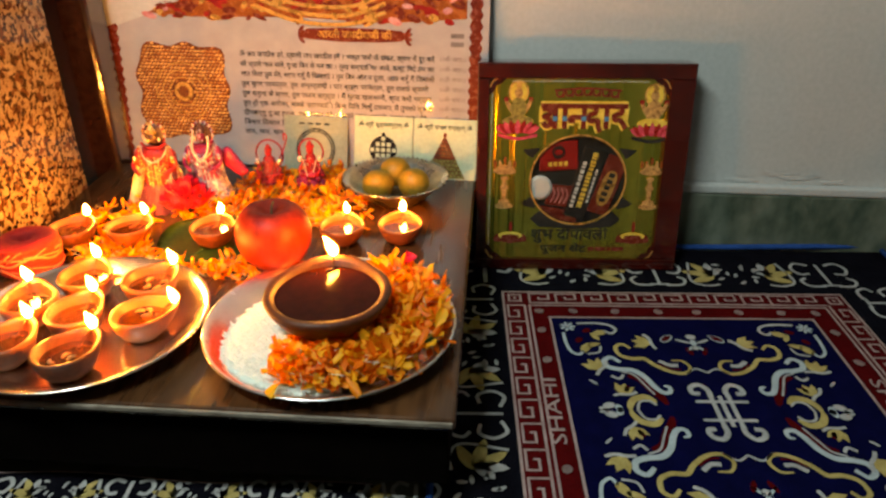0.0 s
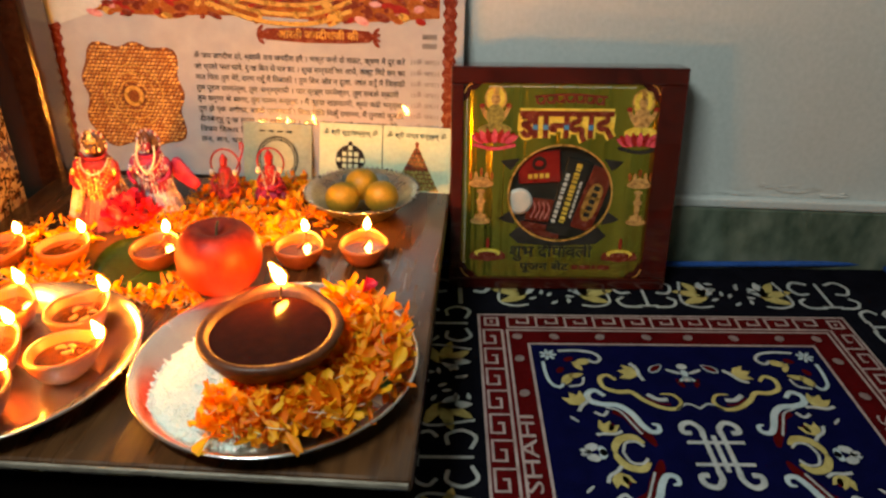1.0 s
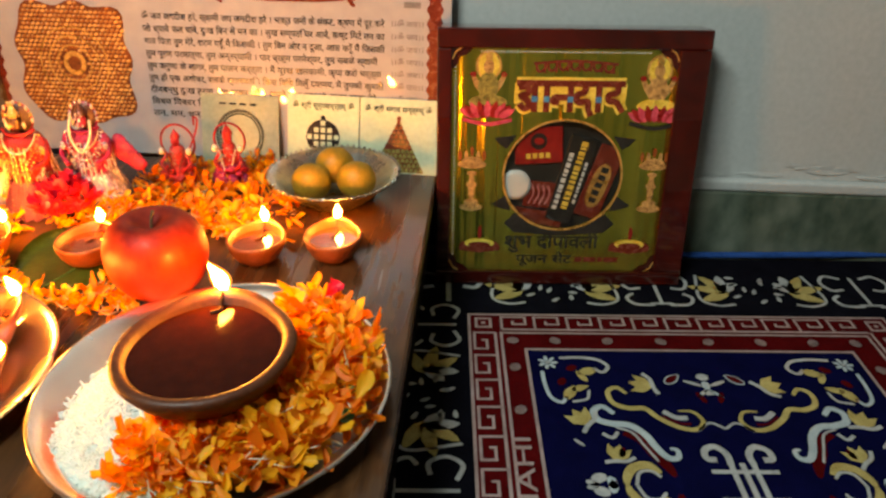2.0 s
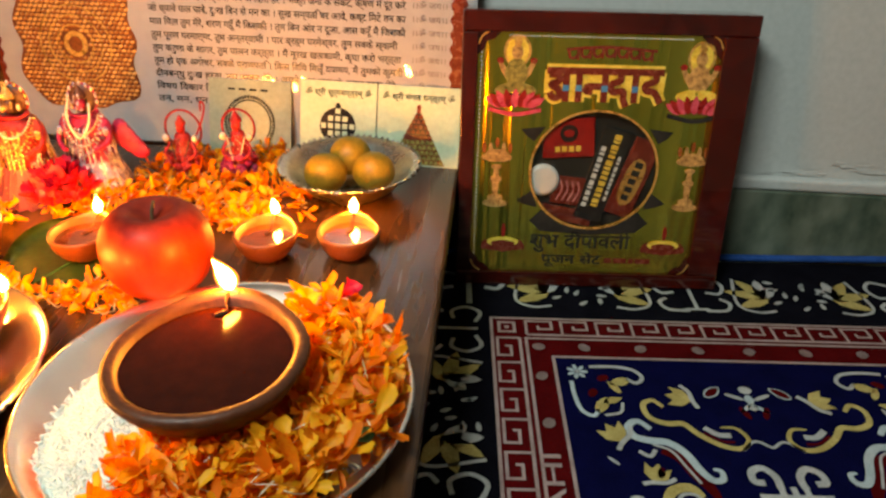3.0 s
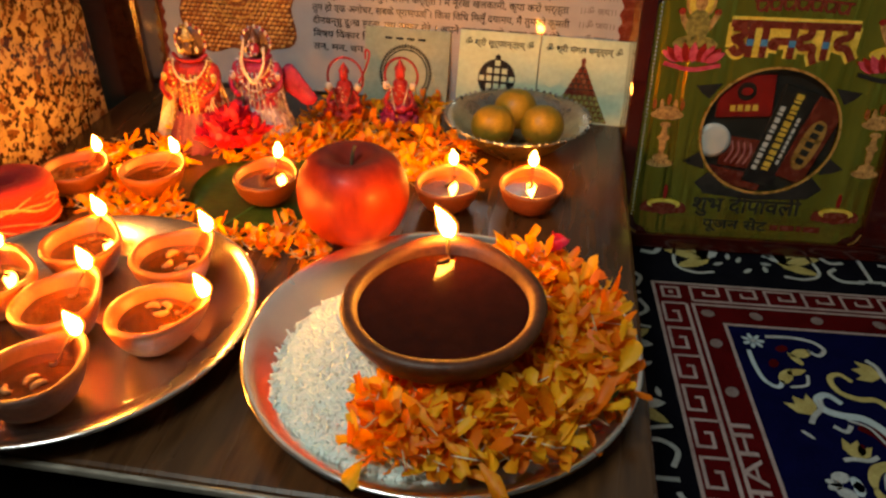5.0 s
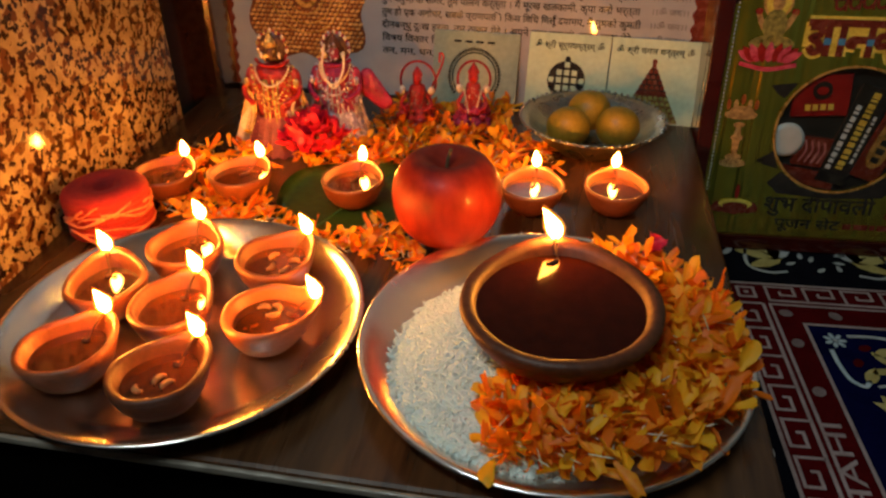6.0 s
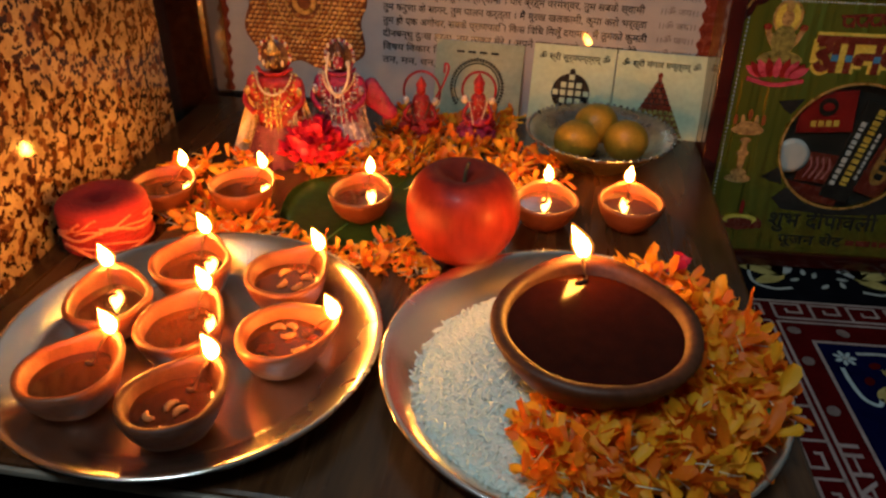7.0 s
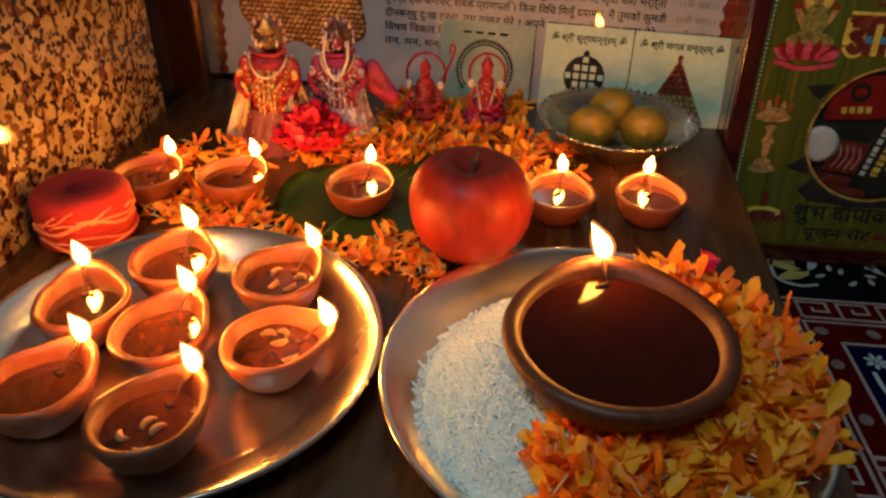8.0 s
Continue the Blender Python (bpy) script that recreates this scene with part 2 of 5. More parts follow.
M_SATIN_VIOLET = surface("silver_violet_tinsel", (0.3, 0.2, 0.38), (0.8, 0.76, 0.85), 160, 0.25, metal=0.5, bump=0.8)
M_TINSEL = surface("gold_tinsel", (0.55, 0.3, 0.06), (0.9, 0.7, 0.3), 170, 0.25, metal=0.6, bump=0.8)
M_BEAD = surface("glass_bead", (0.4, 0.3, 0.24), (0.7, 0.6, 0.5), 90, 0.1, bump=0.05)
M_GAUZE = surface("plum_gauze", (0.09, 0.012, 0.03), (0.22, 0.05, 0.08), 120, 0.4, bump=0.5, through_light=0.3)
M_IDOL_DARK = surface("dark_figure", (0.035, 0.012, 0.008), (0.1, 0.035, 0.02), 120, 0.4)


# ---- building helpers ----
def mesh_of(name, bm, mats):
    me = bpy.data.meshes.new(name)
    bm.to_mesh(me)
    bm.free()
    for m in mats if isinstance(mats, (list, tuple)) else [mats]:
        me.materials.append(m)
    return me


def smooth(bm):
    for f in bm.faces:
        f.smooth = True
    return bm


def thing(name, m, label, category, group="", kind=""):
    ob = new(name)
    ob.empty_display_size = 0.02
    ob.matrix_world = m
    return tagged(ob, label, category, group, kind)


def part(name, bm, mats, parent, label="", m=None, kind=""):
    ob = new(name, mesh_of(name, bm, mats))
    ob.parent = parent
    if m is not None:
        ob.matrix_local = m
    return tagged(ob, label, kind=kind)


def single(name, bm, mats, label, category, group="", kind="", m=None):
    ob = new(name, mesh_of(name, bm, mats))
    if m is not None:
        ob.matrix_world = m
    return tagged(ob, label, category, group, kind)


def box(bm, x0, y0, z0, x1, y1, z1, bevel=0.0, mi=0):
    g = bmesh.ops.create_cube(bm, size=1.0, matrix=Matrix.LocRotScale(((x0 + x1) / 2, (y0 + y1) / 2, (z0 + z1) / 2), None, (x1 - x0, y1 - y0, z1 - z0)))
    faces = list({f for v in g["verts"] for f in v.link_faces})
    for f in faces:
        f.material_index = mi
    if bevel:
        bmesh.ops.bevel(bm, geom=list({e for v in g["verts"] for e in v.link_edges}), offset=bevel, segments=2, profile=0.5, affect="EDGES", material=mi)
    return bm


def lathe(bm, profile, seg=40, shape=None, mi=0, centre=(0, 0)):
    """Turns (r, z) rows round z. shape(angle, row): factor on r."""
    rows = []
    for k, (r, z) in enumerate(profile):
        row = []
        for i in range(seg):
            a = 2 * math.pi * i / seg
            f = shape(a, k) if shape else 1.0
            row.append(bm.verts.new((centre[0] + r * f * math.cos(a), centre[1] + r * f * math.sin(a), z)))
        rows.append(row)
    for lo, hi in zip(rows, rows[1:]):
        for i in range(seg):
            f = bm.faces.new((lo[i], lo[(i + 1) % seg], hi[(i + 1) % seg], hi[i]))
            f.material_index, f.smooth = mi, True
    return rows


def cap(bm, row, mi=0, up=True):
    f = bm.faces.new(row if up else row[::-1])
    f.material_index = mi
    return f


def ball(bm, centre, r, mi=0, squash=(1, 1, 1), u=12, v=8):
    cx, cy, cz = centre
    sx, sy, sz = squash
    low = bm.verts.new((cx, cy, cz - r * sz))
    rows = []
    for k in range(1, v):
        a = math.pi * k / v
        rr, z = r * math.sin(a), -r * math.cos(a)
        rows.append([bm.verts.new((cx + sx * rr * math.cos(2 * math.pi * i / u), cy + sy * rr * math.sin(2 * math.pi * i / u), cz + sz * z)) for i in range(u)])
    top = bm.verts.new((cx, cy, cz + r * sz))
    made = []
    for i in range(u):
        j = (i + 1) % u
        made.append(bm.faces.new((low, rows[0][j], rows[0][i])))
        made.append(bm.faces.new((rows[-1][i], rows[-1][j], top)))
        for p, q in zip(rows, rows[1:]):
            made.append(bm.faces.new((p[i], p[j], q[j], q[i])))
    for f in made:
        f.material_index, f.smooth = mi, True


def spline(pts, n=8):
    """A smooth line through the points (Catmull-Rom)."""
    p = [Vector(q) for q in pts]
    p = [2 * p[0] - p[1]] + p + [2 * p[-1] - p[-2]]
    out = []
    for i in range(1, len(p) - 2):
        for k in range(n):
            t = k / n
            a, b, c, d = p[i - 1], p[i], p[i + 1], p[i + 2]
            out.append(0.5 * ((2 * b) + (c - a) * t + (2 * a - 5 * b + 4 * c - d) * t * t + (3 * b - a - 3 * c + d) * t ** 3))
    out.append(p[-2])
    return out


def tube(bm, pts, r, mi=0, seg=8):
    rings = []
    for i, q in enumerate(pts):
        d = (pts[min(i + 1, len(pts) - 1)] - pts[max(i - 1, 0)]).normalized()
        s = d.orthogonal().normalized() if not rings else (side - side.dot(d) * d).normalized()
        side = s
        w = d.cross(s)
        rr = r(i / max(len(pts) - 1, 1)) if callable(r) else r
        rings.append([bm.verts.new(q + rr * (math.cos(2 * math.pi * k / seg) * s + math.sin(2 * math.pi * k / seg) * w)) for k in range(seg)])
    for a, b in zip(rings, rings[1:]):
        for k in range(seg):
            f = bm.faces.new((a[k], a[(k + 1) % seg], b[(k + 1) % seg], b[k]))
            f.material_index, f.smooth = mi, True
    cap(bm, rings[0], mi, False)
    cap(bm, rings[-1], mi)


def ribbon(bm, pts, width, z, mi=0, n=7, curved=True):
    """A flat band along a line in the plane, tapering by width(t)."""
    p = spline([(x, y, 0) for x, y in pts], n) if curved else [Vector((x, y, 0)) for x, y in pts]
    rows = []
    for i, q in enumerate(p):
        d = p[min(i + 1, len(p) - 1)] - p[max(i - 1, 0)]
        if not curved and 0 < i < len(p) - 1:
            d1, d2 = (p[i] - p[i - 1]).normalized(), (p[i + 1] - p[i]).normalized()
            d = d1 + d2
            k = 1 / max(0.5, math.cos(d1.angle(d2) / 2))
        else:
            k = 1.0
        s = Vector((-d.y, d.x, 0)).normalized()
        w = (width(i / (len(p) - 1)) if callable(width) else width) * k / 2
        rows.append((bm.verts.new((q.x + s.x * w, q.y + s.y * w, z)), bm.verts.new((q.x - s.x * w, q.y - s.y * w, z))))
    for a, b in zip(rows, rows[1:]):
        bm.faces.new((a[0], a[1], b[1], b[0])).material_index = mi


def blob(bm, cx, cy, rx, ry, z, mi=0, turn=0.0, n=14, point=0.0):
    """A flat oval, drawn out to a point at one end by 'point'."""
    vs = []
    c, s = math.cos(radians(turn)), math.sin(radians(turn))
    for i in range(n):
        a = 2 * math.pi * i / n
        x, y = rx * math.cos(a), ry * math.sin(a)
        y *= 1 - point * max(0, math.cos(a)) ** 1.5
        vs.append(bm.verts.new((cx + c * x - s * y, cy + s * x + c * y, z)))
    bm.faces.new(vs).material_index = mi


def poly(bm, pts, z, mi=0):
    bm.faces.new([bm.verts.new((x, y, z)) for x, y in pts]).material_index = mi


def letters(bm, body, size, m, mi=0, width=0.0, bold=0.014):
    """Adds flat letters in the built-in font, placed by m; width squeezes the line to that length."""
    cu = bpy.data.curves.new("line", "FONT")
    cu.body, cu.size, cu.resolution_u, cu.offset = body, size, 2, size * bold
    ob = new("line", cu)
    bpy.context.view_layer.update()
    me = bpy.data.meshes.new_from_object(ob.evaluated_get(bpy.context.evaluated_depsgraph_get()))
    have = max((v.co.x for v in me.vertices), default=1)
    sx = width / have if width else 1
    me.transform(m @ Matrix.Diagonal((sx, 1, 1, 1)))
    before = len(bm.faces)
    bm.from_mesh(me)
    bm.faces.ensure_lookup_table()
    for f in bm.faces[before:]:
        f.material_index = mi
    bpy.data.objects.remove(ob)
    bpy.data.curves.remove(cu)
    bpy.data.meshes.remove(me)


# ---- room ----
WALL = 0.922


def slab(name, x0, y0, z0, x1, y1, z1, mat, label, category, bevel=0.0, m=None):
    return single(name, box(bmesh.new(), x0, y0, z0, x1, y1, z1, bevel), mat, label, category, kind="structure", m=m)


slab("floor", -1.7, -1.9, -0.05, 1.9, 1.2, -0.004, M_TILE, "dark polished stone floor almost hidden under the mats", "floor")
TURN_WALL = pose(0, WALL, 0, 0, 0, math.degrees(math.atan(-0.06)))
slab("wall_north", -1.9, 0, 0.086, 2.0, 0.12, 2.6, M_WALL, "pale grey-white painted plaster wall with faint peeling", "wall", m=TURN_WALL)
slab("baseboard", -1.9, -0.012, -0.03, 2.0, 0.10, 0.0855, M_SKIRT, "dark green marble skirting under the white wall", "skirting", 0.003, m=TURN_WALL)
slab("trim", -1.9, -0.013, 0.086, 2.0, -0.0003, 0.0998, M_WALL, "rough whitish mortar lip over the marble skirting", "trim", 0.003, m=TURN_WALL)
slab("wall_east", 1.8, -1.9, 0, 1.9, 0.8, 2.6, M_WALL, "pale painted wall", "wall")
slab("wall_west", -1.7, -1.9, 0, -1.6, 1.0, 2.6, M_WALL, "pale painted wall", "wall")
slab("wall_south", -1.6, -1.9, 0, 1.8, -1.8, 2.6, M_WALL, "pale painted wall", "wall")
slab("ceiling", -1.7, -1.9, 2.6, 1.9, 1.1, 2.65, M_CEIL, "plain off-white ceiling", "ceiling")
for fx, fz, fw, fh in ((0.43, 0.106, 0.03, 0.006), (0.475, 0.117, 0.022, 0.008), (0.51, 0.112, 0.032, 0.007), (0.56, 0.105, 0.02, 0.004), (0.38, 0.104, 0.016, 0.003)):
    fb = bmesh.new()
    rf = random.Random(int(fx * 1000))
    ring_v = [fb.verts.new((fx + fw * math.cos(a) * rf.uniform(0.6, 1.1), -0.0008 - 0.0016 * rf.random(), fz + fh * math.sin(a) * rf.uniform(0.5, 1.2))) for a in [2 * math.pi * i / 13 for i in range(13)]]
    mid = fb.verts.new((fx, -0.0012, fz))
    for i in range(13):
        fb.faces.new((mid, ring_v[i], ring_v[(i + 1) % 13]))
    part("plaster_flake", fb, M_WALL, bpy.data.objects["wall_north"], "lifted flake of white paint")
slab("granite_panel", -0.53, 0.30, -0.004, -0.486, 0.83, 0.62, M_GRANITE, "cream granite slab with brown and black speckles", "stone panel", 0.003)
slab("door_jamb", -0.72, 0.885, -0.004, -0.462, 0.94, 0.75, M_POST, "polished dark brown wooden jamb beside the granite", "jamb", 0.006)

# ---- low table ----
TOP = 0.115
TURN_TABLE = pose(0.046, 0.885, 0, 0, 0, -3.4)


def low_table():
    t = thing("low_table", TURN_TABLE, "dark brown laminated low wooden table with a rounded worn edge", "table")
    part("tabletop", box(bmesh.new(), -0.53, -0.517, TOP - 0.012, 0, 0, TOP, 0.003), M_TABLE, t)
    part("edge_strip", box(bmesh.new(), -0.528, -0.5205, TOP - 0.0055, -0.002, -0.5175, TOP - 0.0008, 0.001), M_EDGING, t, "thin worn edging strip along the front, painted pale as the lip's highlight")
    part("apron", box(bmesh.new(), -0.525, -0.508, 0.034, -0.006, -0.01, TOP - 0.0125, 0.002), M_PLINTH, t, "front board, its shadow put into the near-black colour")
    part("plinth", box(bmesh.new(), -0.50, -0.445, 0.001, -0.05, -0.02, 0.0335, 0.002), M_PLINTH, t, "recessed plinth, its shadow put into the near-black colour")


low_table()


# ---- floor mats ----
def key_band(bm, start, along, across, length, depth, z, mi, unit=0.036):
    """A running key pattern in a band: hooks on a base line."""
    n = max(1, round(length / unit))
    u, h = length / n, depth / 5.0
    sx, sy = along
    ax, ay = across
    hook = ((0, 0), (0, 4), (3.6, 4), (3.6, 1.7), (1.7, 1.7), (1.7, 2.7))
    for i in range(n):
        pts = []
        for a, b in hook:
            p, q = (i * u + u * (a + 0.4) / 5.0), h * (b + 0.5)
            pts.append((start[0] + sx * p + ax * q, start[1] + sy * p + ay * q))
        ribbon(bm, pts, 0.0027, z, mi, curved=False)
        p0, p1 = i * u, (i + 1) * u
        q = h * 0.5
        ribbon(bm, [(start[0] + sx * p + ax * q, start[1] + sy * p + ay * q) for p in (p0 + u * 0.08, p1 + u * 0.08)], 0.003, z, mi, curved=False)


def ring(bm, x0, y0, x1, y1, w, z, mi):
    for a, b, c, d in ((x0, y0, x1, y0 + w), (x0, y1 - w, x1, y1), (x0, y0 + w, x0 + w, y1 - w), (x1 - w, y0 + w, x1, y1 - w)):
        poly(bm, ((a, b), (c, b), (c, d), (a, d)), z, mi)


def sheet(bm, x0, y0, x1, y1, z0, z1, mi=0):
    box(bm, x0, y0, z0, x1, y1, z1, 0.0, mi)


def taper(w):
    return lambda t: w * (0.25 + 0.75 * math.sin(math.pi * min(1, 0.12 + 0.88 * t)) ** 0.6)


W_, Y_, B_, R_ = 0, 1, 2, 3
WEAVES = [M_WHITEWEAVE, M_YELLOWWEAVE, M_BLUEWEAVE, M_REDWEAVE, M_BLACKWEAVE]


def tulip(bm, x, y, s, turn, z):
    c, n = math.cos(radians(turn)), math.sin(radians(turn))

    def put(u, v):
        return x + s * (c * u - n * v), y + s * (n * u + c * v)
    poly(bm, [put(*q) for q in ((-0.1, 0), (0.35, -0.55), (1.0, -0.62), (0.75, -0.25), (1.15, 0), (0.75, 0.25), (1.0, 0.62), (0.35, 0.55))], z, Y_)
    ribbon(bm, [put(*q) for q in ((-0.35, 0.5), (-0.1, 0.1), (0.1, -0.5), (0.5, -0.85))], s * 0.22, z + 0.0004, W_, 4)


def flower(bm, x, y, r, z, mi=B_, n=7, heart=W_):
    for i in range(n):
        a = 360 * i / n
        blob(bm, x + 0.62 * r * math.cos(radians(a)), y + 0.62 * r * math.sin(radians(a)), r * 0.4, r * 0.2, z, mi, a, 8)
    blob(bm, x, y, r * 0.22, r * 0.22, z + 0.0003, heart, 0, 8)


def quarter(bm, fx, fy, z):
    """One quarter of the field's pattern; fx, fy mirror it about the middle."""
    def P(*pts):
        return [(fx * (x - 0.302), fy * (y - 0.515)) for x, y in pts]

    def R(pts, w, mi, dz=0.0):
        ribbon(bm, P(*pts), (lambda q: 0.9 * w(q)) if callable(w) else 0.9 * w, z + dz, mi)

    def T(x, y, s, a):
        (px, py), = P((x, y))
        d = Vector((fx * math.cos(radians(a)), fy * math.sin(radians(a))))
        tulip(bm, px, py, 1.2 * s, math.degrees(math.atan2(d.y, d.x)), z)

    def O(x, y, rx, ry, mi, a=0.0, point=0.0, dz=0.0):
        (px, py), = P((x, y))
        d = Vector((fx * math.cos(radians(a)), fy * math.sin(radians(a))))
        blob(bm, px, py, rx, ry, z + dz, mi, math.degrees(math.atan2(d.y, d.x)), 12, point)
    # corner spray
    (px, py), = P((0.156, 0.668))
    flower(bm, px, py, 0.010, z, B_)
    R(((0.168, 0.675), (0.19, 0.676), (0.207, 0.672), (0.214, 0.662), (0.207, 0.654), (0.199, 0.660)), 0.0042, W_)
    O(0.192, 0.655, 0.010, 0.0055, Y_, 200, 0.6)
    O(0.186, 0.648, 0.009, 0.0035, Y_, 120, 0.6)
    O(0.178, 0.66, 0.006, 0.004, R_, 30)
    R(((0.149, 0.655), (0.1495, 0.636), (0.153, 0.618), (0.162, 0.611), (0.168, 0.619)), 0.0042, B_)
    O(0.172, 0.625, 0.011, 0.0055, Y_, 60, 0.6)
    O(0.182, 0.631, 0.009, 0.004, Y_, 20, 0.6)
    R(((0.172, 0.612), (0.186, 0.616), (0.190, 0.628)), 0.003, W_)
    O(0.166, 0.64, 0.006, 0.004, R_, 60)
    # tulip and yellow scroll
    T(0.250, 0.634, 0.016, 165)
    O(0.272, 0.645, 0.009, 0.004, R_, 40, 0.5)
    O(0.272, 0.645, 0.0105, 0.0055, B_, 40, 0.5, -0.0003)
    R(((0.224, 0.624), (0.216, 0.632), (0.207, 0.626), (0.209, 0.611), (0.222, 0.604), (0.236, 0.604), (0.246, 0.592), (0.262, 0.580), (0.277, 0.578), (0.285, 0.588), (0.279, 0.600), (0.266, 0.601)), taper(0.0062), Y_)
    R(((0.252, 0.6), (0.262, 0.592), (0.272, 0.592)), 0.006, W_, 0.0003)
    R(((0.25, 0.594), (0.262, 0.585), (0.273, 0.584)), 0.003, R_, 0.0005)
    R(((0.277, 0.576), (0.29, 0.586), (0.302, 0.579)), 0.0028, W_)
    # pale blue leaf with a red heart
    R(((0.207, 0.597), (0.198, 0.606), (0.189, 0.6), (0.191, 0.589), (0.203, 0.584), (0.218, 0.582), (0.229, 0.571), (0.236, 0.554), (0.243, 0.544), (0.251, 0.545), (0.252, 0.553), (0.246, 0.555)), taper(0.008), B_)
    R(((0.211, 0.574), (0.224, 0.566), (0.231, 0.551), (0.239, 0.536), (0.243, 0.524)), taper(0.0125), R_, -0.0002)
    R(((0.205, 0.579), (0.218, 0.573), (0.226, 0.556), (0.233, 0.54)), 0.0025, W_, 0.0003)
    # side flowers
    T(0.181, 0.583, 0.016, 120)
    R(((0.192, 0.572), (0.2, 0.567), (0.206, 0.574)), 0.004, W_)
    O(0.170, 0.561, 0.006, 0.0016, W_, -45)
    T(0.198, 0.541, 0.014, 70)
    O(0.205, 0.55, 0.006, 0.003, R_, 70)
    R(((0.231, 0.527), (0.223, 0.536), (0.210, 0.533), (0.203, 0.523), (0.2015, 0.5145)), taper(0.0095), Y_)
    R(((0.231, 0.523), (0.224, 0.5295), (0.214, 0.5275), (0.209, 0.5145)), 0.0032, W_, 0.0003)
    O(0.180, 0.522, 0.007, 0.005, W_, 20)
    O(0.190, 0.517, 0.007, 0.004, B_, 100)
    O(0.174, 0.5165, 0.006, 0.003, W_, 160)


def mat_border(bm, x0, x1, y, z, along_x=True, flip=1, big=1.0):
    """Lotus flowers, seeds and hooked scrolls, repeated along a border."""
    period = 0.165 * big
    x = x0
    while x < x1 - 0.06 * big:
        def put(u, v, x=x):
            p, q = x + big * u, y + flip * big * v
            return (p, q) if along_x else (q, p)

        def spot(u, v, rx, ry, mi, a):
            p, q = put(u, v)
            blob(bm, p, q, big * rx, big * ry, z, mi, a if along_x else 90 - a, 8, 0.4)
        for s in (-1, 1):
            for a, ln in ((55, 0.026), (15, 0.03), (95, 0.022), (-25, 0.024), (135, 0.018)):
                c, n = math.cos(radians(a)), math.sin(radians(a))
                spot(0.045 + s * (0.028 + 0.4 * ln * c), 0.6 * ln * n - 0.004, ln * 0.55, 0.0052, Y_ if a < 60 else W_, a if s > 0 else 180 - a)
            ribbon(bm, [put(0.045 + s * u, v) for u, v in ((0.044, 0.022), (0.05, -0.012), (0.038, -0.022), (0.024, -0.020))], 0.0035, z, W_, 5)
        for i in range(11):
            spot(0.045 + 0.019 * math.sin(i * 2.4), -0.016 + 0.0034 * i, 0.0042, 0.0019, W_, 40 + 50 * math.sin(i * 1.7))
        for s in (-1, 1):
            ribbon(bm, [put(0.128 + s * u, v) for u, v in ((0.008, 0.018), (0.02, 0.022), (0.027, 0.012), (0.022, 0.001), (0.012, 0.002))], 0.0042, z, W_, 5)
            ribbon(bm, [put(0.128 + s * u, v) for u, v in ((0.006, -0.022), (0.021, -0.021), (0.026, -0.012), (0.02, -0.006))], 0.0042, z, W_, 5)
        ribbon(bm, [put(0.128, -0.02), put(0.128, 0.02)], 0.004, z, W_, curved=False)
        ribbon(bm, [put(0.119, -0.02), put(0.137, -0.02)], 0.0035, z, W_, curved=False)
        x += period


